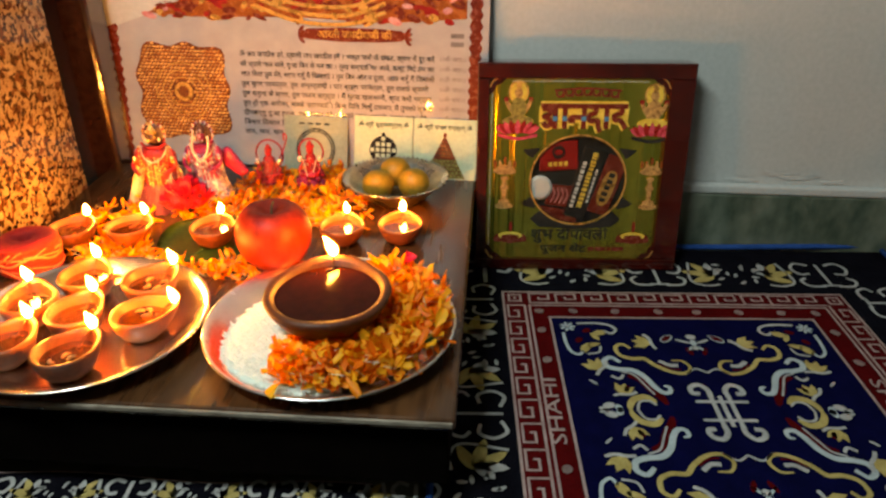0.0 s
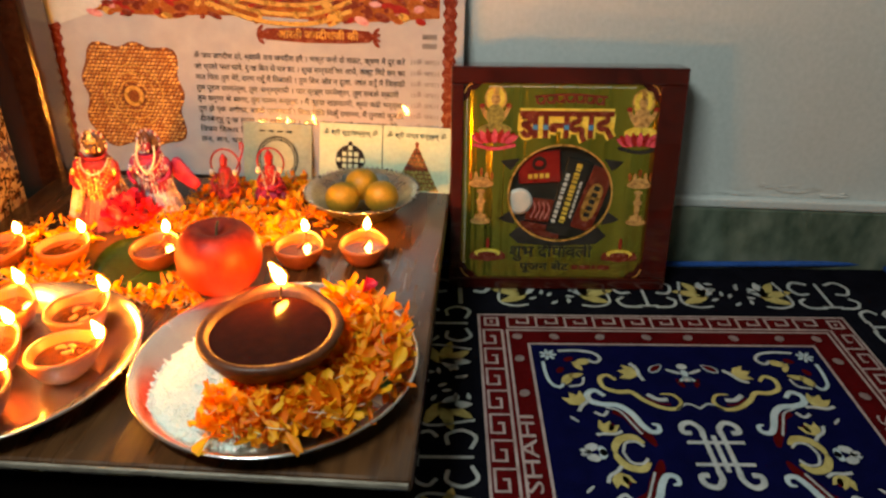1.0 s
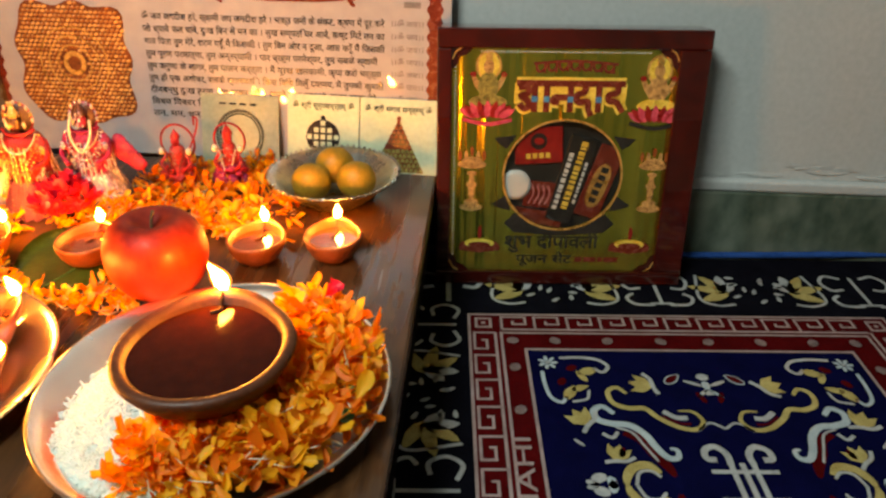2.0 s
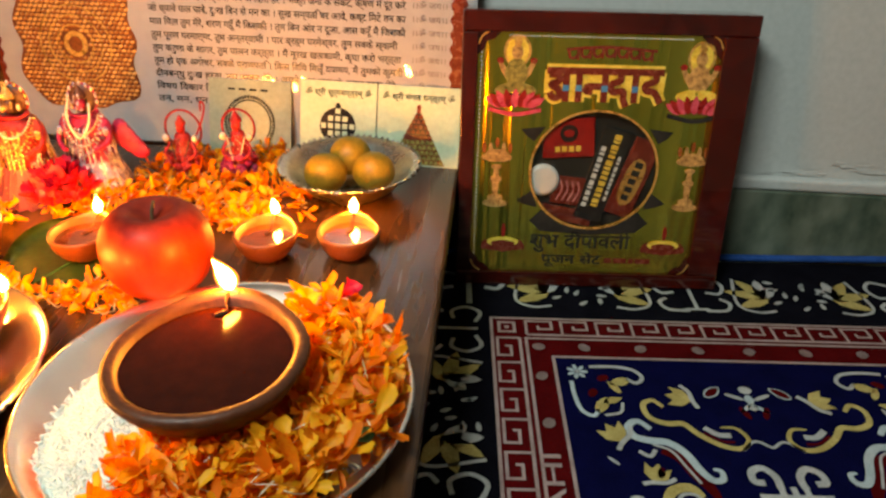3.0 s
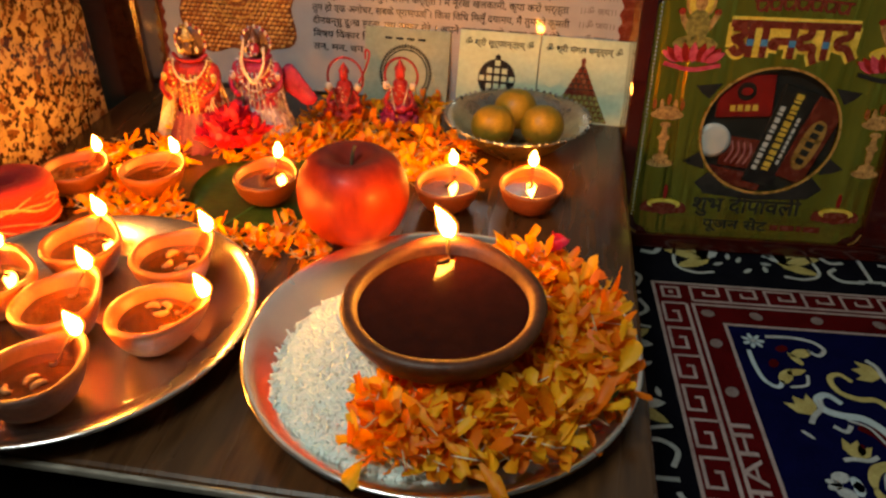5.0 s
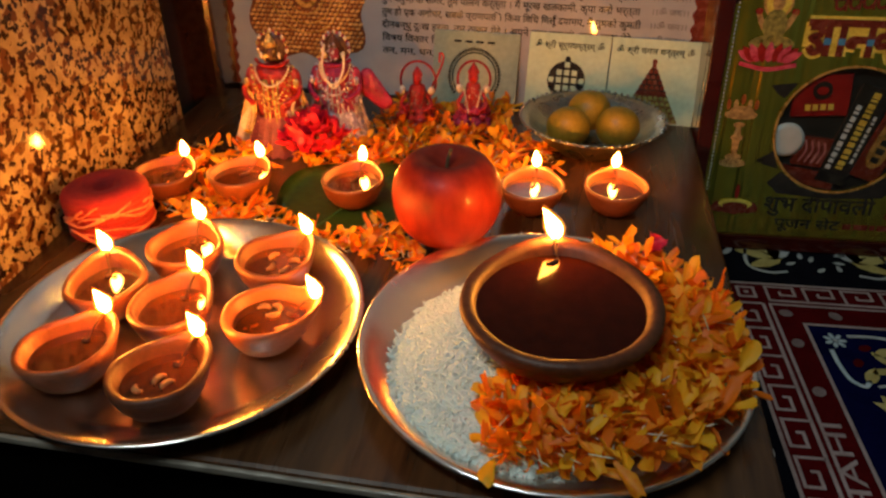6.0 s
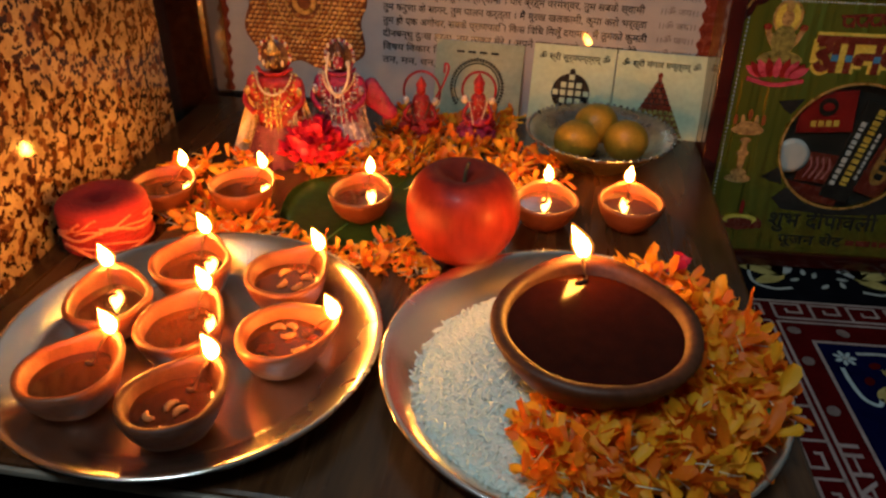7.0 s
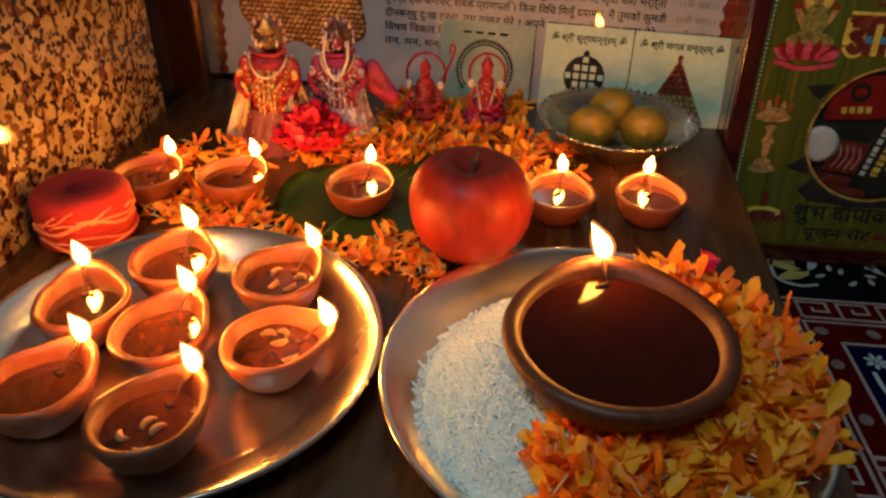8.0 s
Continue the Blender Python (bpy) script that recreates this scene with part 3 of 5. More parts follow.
def floor_mat():
    t = thing("floor_mat", pose(0.302, 0.515, 0), "navy and maroon woven mat with a key border and floral scrolls", "mat")
    X0, X1, Y0, Y1 = -0.306, 0.345, -0.35, 0.357
    bm = bmesh.new()
    sheet(bm, X0, Y0, X1, Y1, -0.003, 0.0)
    part("weave", bm, M_BLACKWEAVE, t)
    bm = bmesh.new()
    tube(bm, spline([(X0, Y1 + 0.001, 0.003), (-0.1, Y1 + 0.004, 0.003), (0.1, Y1 + 0.002, 0.005), (X1, Y1 + 0.006, 0.007)], 12), 0.0042)
    tube(bm, spline([(X0 - 0.001, Y0, 0.001), (X0 - 0.003, -0.1, 0.002), (X0 - 0.001, Y1, 0.001)], 8), 0.0035)
    tube(bm, spline([(X1, Y0, 0.001), (X1 + 0.001, 0, 0.001), (X1, Y1, 0.003)], 8), 0.0035)
    part("hem", bm, M_HEM, t, "bright blue stitched hem")
    bm = bmesh.new()
    sheet(bm, -0.222, -0.235, 0.228, 0.235, 0.0, 0.0008)
    part("maroon_band", bm, M_REDWEAVE, t, "maroon woven band")
    bm = bmesh.new()
    sheet(bm, -0.164, -0.172, 0.164, 0.172, 0.0009, 0.0018)
    part("field", bm, M_NAVY, t, "navy blue woven field")
    bm = bmesh.new()
    ring(bm, -0.223, -0.236, 0.229, 0.236, 0.003, 0.0012, 0)
    ring(bm, -0.190, -0.2035, 0.196, 0.2035, 0.0028, 0.0012, 0)
    ring(bm, -0.167, -0.175, 0.167, 0.175, 0.003, 0.0022, 0)
    part("border_line", bm, M_PINKWEAVE, t, "pinkish white border lines")
    bm = bmesh.new()
    d = 0.0275
    key_band(bm, (-0.190, 0.205), (1, 0), (0, 1), 0.386, d, 0.0013, 0)
    key_band(bm, (-0.192, 0.205), (0, -1), (-1, 0), 0.41, d, 0.0013, 0)
    key_band(bm, (0.198, -0.205), (0, 1), (1, 0), 0.41, d, 0.0013, 0)
    key_band(bm, (0.196, -0.205), (-1, 0), (0, -1), 0.386, d, 0.0013, 0)
    for sx in (-0.2065, 0.2125):
        for sy in (-0.2195, 0.2195):
            ring(bm, sx - 0.009, sy - 0.009, sx + 0.009, sy + 0.009, 0.003, 0.0013, 0)
            blob(bm, sx, sy, 0.003, 0.003, 0.0013, 0, 45, 4)
    part("key_pattern", bm, M_PINKWEAVE, t, "pinkish white key pattern")
    dots = [(x - 0.302, 0.1895) for x in (0.1245, 0.168, 0.222, 0.277, 0.326, 0.380, 0.434, 0.478)]
    side = [0.147, 0.087, -0.084, -0.145]
    dots += [(-0.1785, y) for y in side] + [(0.1815, y) for y in side] + [(x, -y) for x, y in dots]
    first = None
    for x, y in dots:
        if first is None:
            bm = bmesh.new()
            blob(bm, 0, 0, 0.0062, 0.0052, 0.0, 0, 0, 14)
            bmesh.ops.solidify(bm, geom=bm.faces[:], thickness=-0.0006)
            first = part("dot", bm, M_PINKWEAVE, t, m=pose(x, y, 0.0012))
        else:
            ob = new("dot", first.data)
            ob.parent = t
            ob.matrix_local = pose(x, y, 0.0012, 0, 0, 17 * x * 100)
    for x, a in ((-0.1735, 90), (0.1765, -90)):
        bm = bmesh.new()
        letters(bm, "SHAHI", 0.0225, pose(x if a > 0 else x, -0.052 if a > 0 else 0.058, 0.0013, 0, 0, a), 0, 0.104, 0.004)
        part("woven_word", bm, M_PINKWEAVE, t)
    for fx in (1, -1):
        for fy in (1, -1):
            bm = bmesh.new()
            quarter(bm, fx, fy, 0.0022)
            part("floral_scroll", bm, WEAVES, t, "yellow, white and pale blue scrolls")
    for fy in (1, -1):
        bm = bmesh.new()
        for u, v, rx, ry, mi, a in ((0, 0.133, 0.006, 0.005, W_, 0), (0, 0.121, 0.004, 0.006, B_, 0), (-0.012, 0.124, 0.009, 0.0022, W_, -25), (0.012, 0.124, 0.009, 0.0022, W_, 25),
                                    (0, 0.111, 0.005, 0.004, W_, 0), (-0.009, 0.104, 0.003, 0.008, R_, 20), (0.009, 0.104, 0.003, 0.008, R_, -20), (-0.006, 0.110, 0.009, 0.0018, B_, 45), (0.006, 0.110, 0.009, 0.0018, B_, -45)):
            blob(bm, u, fy * v, rx, ry, 0.0023, mi, fy * a, 10)
        part("fleuron", bm, WEAVES, t, "small white fleuron", kind="stuff")
    bm = bmesh.new()
    for s in (-1, 1):
        for f in (-1, 1):
            ribbon(bm, [(s * 0.0095, f * 0.022), (s * 0.0095, f * 0.034), (s * 0.017, f * 0.0425), (s * 0.0265, f * 0.0385), (s * 0.0275, f * 0.029), (s * 0.0195, f * 0.0275)], 0.006, 0.0023, 0, 5)
        ribbon(bm, [(-0.028, s * 0.0145), (0.028, s * 0.0145)], 0.0042, 0.00235, 0, curved=False)
    for u in (-0.0095, 0.0, 0.0095):
        ribbon(bm, [(u, -0.024), (u, 0.024)], 0.0048, 0.0024, 0, curved=False)
    part("medallion", bm, M_WHITEWEAVE, t, "white knotted medallion")
    bm = bmesh.new()
    mat_border(bm, -0.187, 0.3, 0.288, 0.0005, True, 1, 1.42)
    for s in (-1, 1):
        ribbon(bm, [(-0.243 + s * u, 0.288 + v) for u, v in ((0.011, 0.026), (0.028, 0.031), (0.038, 0.017), (0.031, 0.001), (0.017, 0.003))], 0.006, 0.0005, W_, 5)
    ribbon(bm, [(-0.243, 0.26), (-0.243, 0.316)], 0.0057, 0.0005, W_, curved=False)
    part("flower_border", bm, WEAVES, t, "lotus and hook border on black")
    for x in (-0.262, 0.284):
        bm = bmesh.new()
        mat_border(bm, -0.179, 0.26, x, 0.0005, False, 1, 1.35)
        part("flower_border", bm, WEAVES, t, "lotus and hook border on black")


floor_mat()


def second_mat():
    """Its far edge waves a little where it meets the table's foot."""
    t = thing("floor_mat", pose(-0.36, 0.1, 0), "second black woven mat, wavy edge under the table", "mat")

    def edge(x):
        return 0.3215 - 0.035 * (x + 0.03) + 0.0035 * math.sin(x * 26 + 1.0)
    bm = bmesh.new()
    xs = [-0.3 + 0.6 * i / 40 for i in range(41)]
    for z, flip in ((-0.003, 1), (0.0, 0)):
        rows = [(bm.verts.new((x, -0.35, z)), bm.verts.new((x, edge(x), z))) for x in xs]
        for a, b in zip(rows, rows[1:]):
            bm.faces.new((a[0], a[1], b[1], b[0]) if flip else (a[0], b[0], b[1], a[1]))
    part("weave", bm, M_BLACKWEAVE, t)
    bm = bmesh.new()
    ribbon(bm, [(x, edge(x) - 0.003) for x in xs], 0.0022, 0.0012, 0, 2)
    part("border_line", bm, M_PINKWEAVE, t, "pinkish line along the wavy edge")
    bm = bmesh.new()
    mat_border(bm, -0.29, 0.3, 0.2935, 0.0013, True, 1, 0.8)
    part("flower_border", bm, WEAVES, t, "lotus and hook border")


second_mat()


# ---- steel plates ----
def steel_plate(x, y, r, label):
    t = thing("steel_plate", pose(x, y, TOP + 0.0003), label, "plate", "steel plates")
    k = r / 0.117
    prof = [(0.0, 0.001), (0.05, 0.001), (0.084, 0.0012), (0.0885, 0.0022), (0.096, 0.007), (0.108, 0.0155), (0.1135, 0.0185), (0.1155, 0.0192), (0.117, 0.0186), (0.1172, 0.0172), (0.116, 0.0165),
            (0.1125, 0.0155), (0.106, 0.0115), (0.095, 0.004), (0.088, 0.0003), (0.0, 0.0)]
    bm = bmesh.new()
    rows = lathe(bm, [(max(a * k, 0.0005), b) for a, b in prof], 96)
    cap(bm, rows[0])
    cap(bm, rows[-1], up=False)
    part("dish", bm, M_STEEL, t)
    return t


steel_plate(-0.101, 0.487, 0.1175, "round stainless steel plate holding rice, petals and a large lamp")
steel_plate(-0.333, 0.487, 0.1135, "round stainless steel plate holding seven small lit clay lamps")


# ---- clay lamps ----
def flame_mesh(h, lean):
    bm = bmesh.new()
    prof = [(0.0026, 0), (0.0042, 0.08), (0.0053, 0.22), (0.0058, 0.36), (0.0049, 0.55), (0.0031, 0.74), (0.0014, 0.89), (0.0002, 1.0)]
    rows = lathe(bm, [(r * h / 0.022, z * 0.022) for r, z in prof], 14)
    cap(bm, rows[0], up=False)
    cap(bm, rows[-1])
    for v in bm.verts:
        s = v.co.z / 0.022
        v.co.x += lean[0] * s * s * h + 0.0006 * math.sin(s * 4)
        v.co.y += lean[1] * s * s * h
        v.co.z = s * 0.022
    return bm


def diya(name, x, y, z, r, height, spout, clay, oil, label, lean=(0, 0), wobble=0.0, flame=0.022, oil_at=0.72, nuts=0, reach=0.34, thick=0.0035, lift=1.12, round_foot=False):
    """A pinched clay bowl with oil, a wick at its lip and a flame. spout: degrees."""
    t = thing(name, pose(x, y, z, 0, 0, spout), label, "oil lamp", "lit clay lamps")
    start = 0.72 if r > 0.04 else 0.5 if reach > 0.2 else 0.1
    prof = [(0.42, 0.0), (0.5, 0.015), (0.72, 0.2), (0.885, 0.5), (0.975, 0.8), (1.0, 0.93), (0.98, 1.0)]
    if round_foot:
        prof = [(0.3, 0.0), (0.42, 0.03), (0.64, 0.2), (0.83, 0.48), (0.955, 0.76), (1.0, 0.9), (0.985, 0.98)]
    inner = [(1 - thick / r, 1.0), (1 - 1.5 * thick / r, 0.93), (0.86 - thick / r, 0.5), (0.6 - thick / r, 0.2)]
    levels = [b for a, b in prof + inner]

    def shape(a, k):
        c = max(0.0, math.cos(a))
        s = c ** 7 * reach + c ** 2 * 0.05
        return 1 + s * levels[k] + wobble * math.sin(2 * a + x * 90) + 0.4 * wobble * math.sin(5 * a + y * 70)
    bm = bmesh.new()
    rows = lathe(bm, [(a * r, b * height) for a, b in prof + inner], 44, shape)
    cap(bm, rows[0], up=False)
    cap(bm, rows[-1])
    for v in bm.verts:
        n = noise.noise(Vector((v.co.x * 60 + x * 50, v.co.y * 60, v.co.z * 60)))
        v.co += Vector((v.co.x, v.co.y, 0)).normalized() * n * 0.0006 if v.co.length else Vector()
        if v.co.x > r * 0.75:
            v.co.z += (v.co.x - r * 0.75) * 0.18 * (v.co.z / height)
    part("bowl", bm, clay, t)
    bm = bmesh.new()
    lv = oil_at
    orad = 0.86 - thick / r + (lv - 0.5) * (0.14 - 0.5 * thick / r) / 0.43
    vs = [bm.verts.new((orad * r * math.cos(a) * (1 + lv * (max(0, math.cos(a)) ** 7 * reach * 0.95 + max(0, math.cos(a)) ** 2 * 0.05)), orad * r * math.sin(a), lv * height)) for a in [2 * math.pi * i / 40 for i in range(40)]]
    bm.faces.new(vs)
    part("oil", bm, oil, t)
    tip = r * (1 + reach) * (1.015 if round_foot else 0.93)
    bm = bmesh.new()
    tube(bm, spline([(r * start, r * 0.1, lv * height + 0.0004), (r * max(0.35, start + 0.06), -0.001, lv * height + 0.001), (r * 0.85, 0, height * 0.97), (tip, 0, height * lift + 0.001)], 5), lambda s: 0.001 + 0.0005 * math.sin(s * 9), 0, 7)
    ball(bm, (tip, 0, height * lift + 0.0015), 0.0016, 1, (1, 1, 1.5), 8, 6)
    part("wick", bm, [M_WICK, M_CHAR], t, "burning cotton wick")
    if nuts:
        rnd = random.Random(nuts)
        for i in range(4):
            bm = bmesh.new()
            a0 = rnd.uniform(0, 6)
            cx, cy = rnd.uniform(-0.4, 0.35) * r, rnd.uniform(-0.4, 0.4) * r
            pts = [(cx + 0.005 * math.cos(a0 + s), cy + 0.004 * math.sin(a0 + s), lv * height + 0.0006) for s in (0, 0.7, 1.4, 2.1)]
            tube(bm, spline(pts, 4), lambda s: 0.0008 + 0.0012 * math.sin(math.pi * s), 0, 7)
            part("floating_crumb", bm, M_CRUMB, t, "pale crumb floating in the oil")
    # lean is given along the world's axes
    c, s = math.cos(radians(-spout)), math.sin(radians(-spout))
    fl = part("flame", flame_mesh(flame, (c * lean[0] - s * lean[1], s * lean[0] + c * lean[1])), M_FLAME, t, "small bright yellow flame", pose(tip, 0, height * lift - 0.0004))
    fl.scale = (1, 1, flame / 0.022)
    mantle = flame_mesh(flame * 1.42, (0.7 * (c * lean[0] - s * lean[1]), 0.7 * (s * lean[0] + c * lean[1])))
    part("flame_mantle", mantle, M_MANTLE, t, "thin orange outer flame", pose(tip, 0, height * lift - 0.0011)).scale = (1, 1, 1.16 * flame / 0.022)
    return t


ROW = "small terracotta oil lamp with a burning wick, among marigold petals"
for x, y, sx, sy, lab in ((-0.426, 0.669, -0.418, 0.695, ROW), (-0.362, 0.675, -0.351, 0.702, ROW), (-0.263, 0.670, -0.260, 0.699, "small terracotta oil lamp burning on a green betel leaf"),
                          (-0.116, 0.680, -0.113, 0.709, ROW), (-0.048, 0.686, -0.047, 0.714, "small terracotta oil lamp burning on the bare table")):
    stand = 0.003 if x == -0.263 else 0.0005
    diya("clay_lamp", x, y - 0.008, TOP + stand, 0.0265, 0.0235, math.degrees(math.atan2(sy - y, sx - x)), M_CLAY, M_OIL, lab, (-0.05 - 0.1 * math.sin(x * 30), 0.05), 0.012, 0.0135, 0.74, reach=0.12, thick=0.0022)
PL = "small thick terracotta oil lamp burning on the steel plate"
for k, (x, y, sx, sy) in enumerate(((-0.357, 0.546, -0.357, 0.580), (-0.291, 0.540, -0.274, 0.566), (-0.392, 0.501, -0.405, 0.531), (-0.339, 0.482, -0.333, 0.514),
                                    (-0.277, 0.481, -0.247, 0.494), (-0.383, 0.436, -0.371, 0.466), (-0.320, 0.422, -0.307, 0.449))):
    diya("clay_lamp", x, y, TOP + 0.0017, 0.0268, 0.027, math.degrees(math.atan2(sy - y, sx - x)), M_CLAY_DARK if k == 6 else M_CLAY, M_OIL_DEEP if k in (2, 5, 6) else M_OIL, PL, (-0.25, 0.05), 0.035, 0.0152, 0.7, nuts=k + 1 if k in (1, 4, 6) else 0, reach=0.26, thick=0.0032)
diya("large_clay_lamp", -0.099, 0.470, TOP + 0.0215, 0.0565, 0.039, 93, M_CLAY_DARK, M_OIL_DARK, "large dark terracotta oil lamp full of dark oil", (-0.45, 0.1), 0.012, 0.019, 0.87, reach=0.05, thick=0.0058, lift=1.07, round_foot=True)


# ---- rice and petals ----
def grain_sheet(name, spots, mats, label, category):
    """Joins many small grains or petals into one heap."""
    verts, faces, index = [], [], []
    for place, shape_v, shape_f, mi in spots:
        o = len(verts)
        verts += [place @ Vector(v) for v in shape_v]
        faces += [tuple(o + i for i in f) for f in shape_f]
        index += [mi] * len(shape_f)
    me = bpy.data.meshes.new(name)
    me.from_pydata(verts, [], faces)
    for m in mats:
        me.materials.append(m)
    me.polygons.foreach_set("material_index", index)
    me.polygons.foreach_set("use_smooth", [True] * len(faces))
    return tagged(new(name, me), label, category, kind="stuff")


def spindle(length, r, seg=5):
    v = [(-length / 2, 0, 0)]
    for x, k in ((-0.28, 0.85), (0.28, 0.85)):
        v += [(x * length, r * k * math.cos(2 * math.pi * i / seg), r * k * math.sin(2 * math.pi * i / seg)) for i in range(seg)]
    v.append((length / 2, 0, 0))
    f = []
    for i in range(seg):
        j = (i + 1) % seg
        f += [(0, 1 + j, 1 + i), (1 + i, 1 + j, 1 + seg + j, 1 + seg + i), (1 + seg + i, 1 + seg + j, 1 + 2 * seg)]
    return v, f


def petal_shape(length, width, curl, rnd):
    """A ruffled petal: narrow foot, broad torn end, bent along and across."""
    v, f = [], []
    bend = rnd.uniform(-0.35, 0.35)
    for k, (s, w) in enumerate(((0, 0.2), (0.25, 0.55), (0.55, 0.95), (0.85, 1.0), (1.0, 0.72))):
        for j in (-1, -0.4, 0.4, 1):
            z = curl * length * s * s + 0.28 * width * j * j * math.sin(2.2 * s + 0.4) + rnd.uniform(-0.07, 0.07) * length
            torn = rnd.uniform(-0.10, 0.10) if k == 4 else 0.0
            v.append((length * (s + torn), j * w * width / 2 * rnd.uniform(0.8, 1.15) + bend * length * s * s, z))
    for k in range(4):
        for j in range(3):
            a = 4 * k + j
            f.append((a, a + 1, a + 5, a + 4))
    return v, f


def mound_rice(x, y):
    dx, dy = (x + 0.119) / 0.074, (y - 0.474) / 0.088
    return max(0.0, 1 - (dx * dx + dy * dy)) ** 0.5 * 0.0215


def rice_heap():
    rnd = random.Random(5)
    spots = []
    shapes = [spindle(rnd.uniform(0.0068, 0.009), 0.00098) for _ in range(12)]
    while len(spots) < 11000:
        x, y = rnd.uniform(-0.215, -0.09), rnd.uniform(0.385, 0.57)
        h = mound_rice(x, y)
        edge = math.hypot((x + 0.119) / 0.074, (y - 0.474) / 0.088)
        if edge > 1.04 + rnd.uniform(-0.05, 0.05) or math.hypot(x + 0.101, y - 0.487) > 0.106:
            continue
        up = max(0.0, (math.hypot(x + 0.101, y - 0.487) - 0.088) * 0.62)
        z = TOP + 0.0025 + up + h * rnd.uniform(0.8, 1.0)
        v, f = shapes[rnd.randrange(12)]
        spots.append((pose(x, y, z, rnd.uniform(0, 360), rnd.uniform(-24, 24), rnd.uniform(0, 360)), v, f, 0))
    for i in range(40):
        for j in range(50):
            x, y = -0.208 + 0.0032 * i, 0.388 + 0.0036 * j
            h = mound_rice(x, y)
            if h > 0.003 and math.hypot(x + 0.101, y - 0.487) < 0.1:
                v, f = shapes[(i * 7 + j) % 12]
                spots.append((pose(x, y, TOP + 0.002 + h * 0.62, 0, 0, (i * 67 + j * 31) % 180) @ Matrix.Diagonal((0.9, 3.2, 2.2, 1)), v, f, 0))
    grain_sheet("rice", spots, [M_RICE], "heap of dry white long-grain rice on the steel plate", "rice")


rice_heap()


def petal_heap(name, n, where, rise, label, size=1.0, seed=1, fibres=0.17):
    rnd = random.Random(seed)
    shapes = [petal_shape(size * rnd.uniform(0.009, 0.021), size * rnd.uniform(0.004, 0.0095), rnd.uniform(-0.4, 0.6), rnd) for _ in range(40)]
    thin = spindle(0.016 * size, 0.0005, 4)
    spots = []
    tries = 0
    while len(spots) < n and tries < n * 40:
        tries += 1
        x, y = where(rnd)
        if x is None:
            continue
        z = TOP + rise(x, y, rnd)
        if rnd.random() < fibres:
            spots.append((pose(x, y, z + 0.002, 0, rnd.uniform(-35, 25), rnd.uniform(0, 360)), thin[0], thin[1], 1))
        else:
            v, f = shapes[rnd.randrange(40)]
            spots.append((pose(x, y, z, rnd.uniform(-50, 50), rnd.uniform(-50, 15), rnd.uniform(0, 360)), v, f, 0))
    return grain_sheet(name, spots, [M_PETAL, M_FIBRE], label, "flower petals")


def on_plate(rnd):
    """Petals lie round the large lamp, from its back right to its front left."""
    a = radians(rnd.uniform(-116, 68))
    r = rnd.uniform(0.03, 0.107)
    x, y = -0.101 + r * math.cos(a), 0.487 + r * math.sin(a)
    if math.hypot(x + 0.099, y - 0.470) < 0.032:
        return None, None
    if x < -0.118 and y > 0.435 or x < -0.135 + 0.006 * math.sin(y * 160):
        return None, None
    return x, y


def plate_rise(x, y, rnd):
    r = math.hypot(x + 0.101, y - 0.487)
    d = math.hypot(x + 0.099, y - 0.470)
    front = 1.0 if y < 0.5 else 0.8
    h = 0.033 * front * max(0.3, 1 - ((r - 0.078) / 0.045) ** 2)
    if d < 0.055:
        h = min(h, 0.027)
    return 0.003 + max(0, r - 0.088) * 0.5 + h * rnd.uniform(0.35, 1.0)


petal_heap("marigold_petals", 1900, on_plate, plate_rise, "heap of orange and yellow marigold petals on the steel plate", 1.0, 3)


def on_table(rnd):
    """A loose carpet of petals behind and between the lamps."""
    x, y = rnd.uniform(-0.47, -0.085), rnd.uniform(0.575, 0.89)
    back = y > 0.69 + 0.05 * math.sin(x * 21)
    if x > -0.19 and not (0.70 < y < 0.80 and x < -0.095) and not (y >= 0.79 and x < -0.14):
        return None, None
    if not back:
        line = 0.655 - 0.28 * (x + 0.42)
        if abs(y - line) > 0.022 or x > -0.19:
            if rnd.random() > 0.06 or math.hypot(x + 0.333, y - 0.487) < 0.13:
                return None, None
    if x < -0.445 and y > 0.64 or x < -0.40 and y > 0.74 or y > 0.80 and x < -0.27:
        return None, None
    if back and noise.noise(Vector((x * 28, y * 28, 0.5))) < -0.33:
        return None, None
    if math.hypot(x + 0.333, y - 0.487) < 0.117 or x > -0.1 and y > 0.75:
        return None, None
    for px, py, pr in ((-0.278, 0.672, 0.06), (-0.426, 0.669, 0.024), (-0.362, 0.675, 0.024), (-0.116, 0.68, 0.024), (-0.179, 0.609, 0.03), (-0.447, 0.605, 0.04)):
        if math.hypot(x - px, y - py) < pr:
            return None, None
    return x, y


petal_heap("marigold_petals", 2300, on_table, lambda x, y, r: 0.001 + r.random() ** 1.5 * (0.009 if y > 0.69 else 0.005), "carpet of scattered orange marigold petals on the table", 0.78, 8, 0.2)


def sepal(x, y, z, r):
    bm = bmesh.new()
    ball(bm, (0, 0, 0), r, 0, (1, 0.75, 0.6), 10, 7)
    single("flower_bud", bm, M_GREEN, "small green marigold bud among the petals", "bud", m=pose(x, y, z, 20, 10, 40))


for q in ((-0.008, 0.440, TOP + 0.030, 0.0062), (-0.006, 0.468, TOP + 0.029, 0.005)):
    sepal(*q)


def red_petal():
    rnd = random.Random(4)
    spots = [(pose(-0.040 + 0.003 * i, 0.569, TOP + 0.030 + 0.001 * i, 20 * i, -15, 50 * i), *petal_shape(0.013, 0.011, 0.3, rnd), 0) for i in range(3)]
    ob = grain_sheet("rose_petals", spots, [M_ROSE], "few red rose petals on the marigolds", "rose petals")
    ob["kind"] = ""


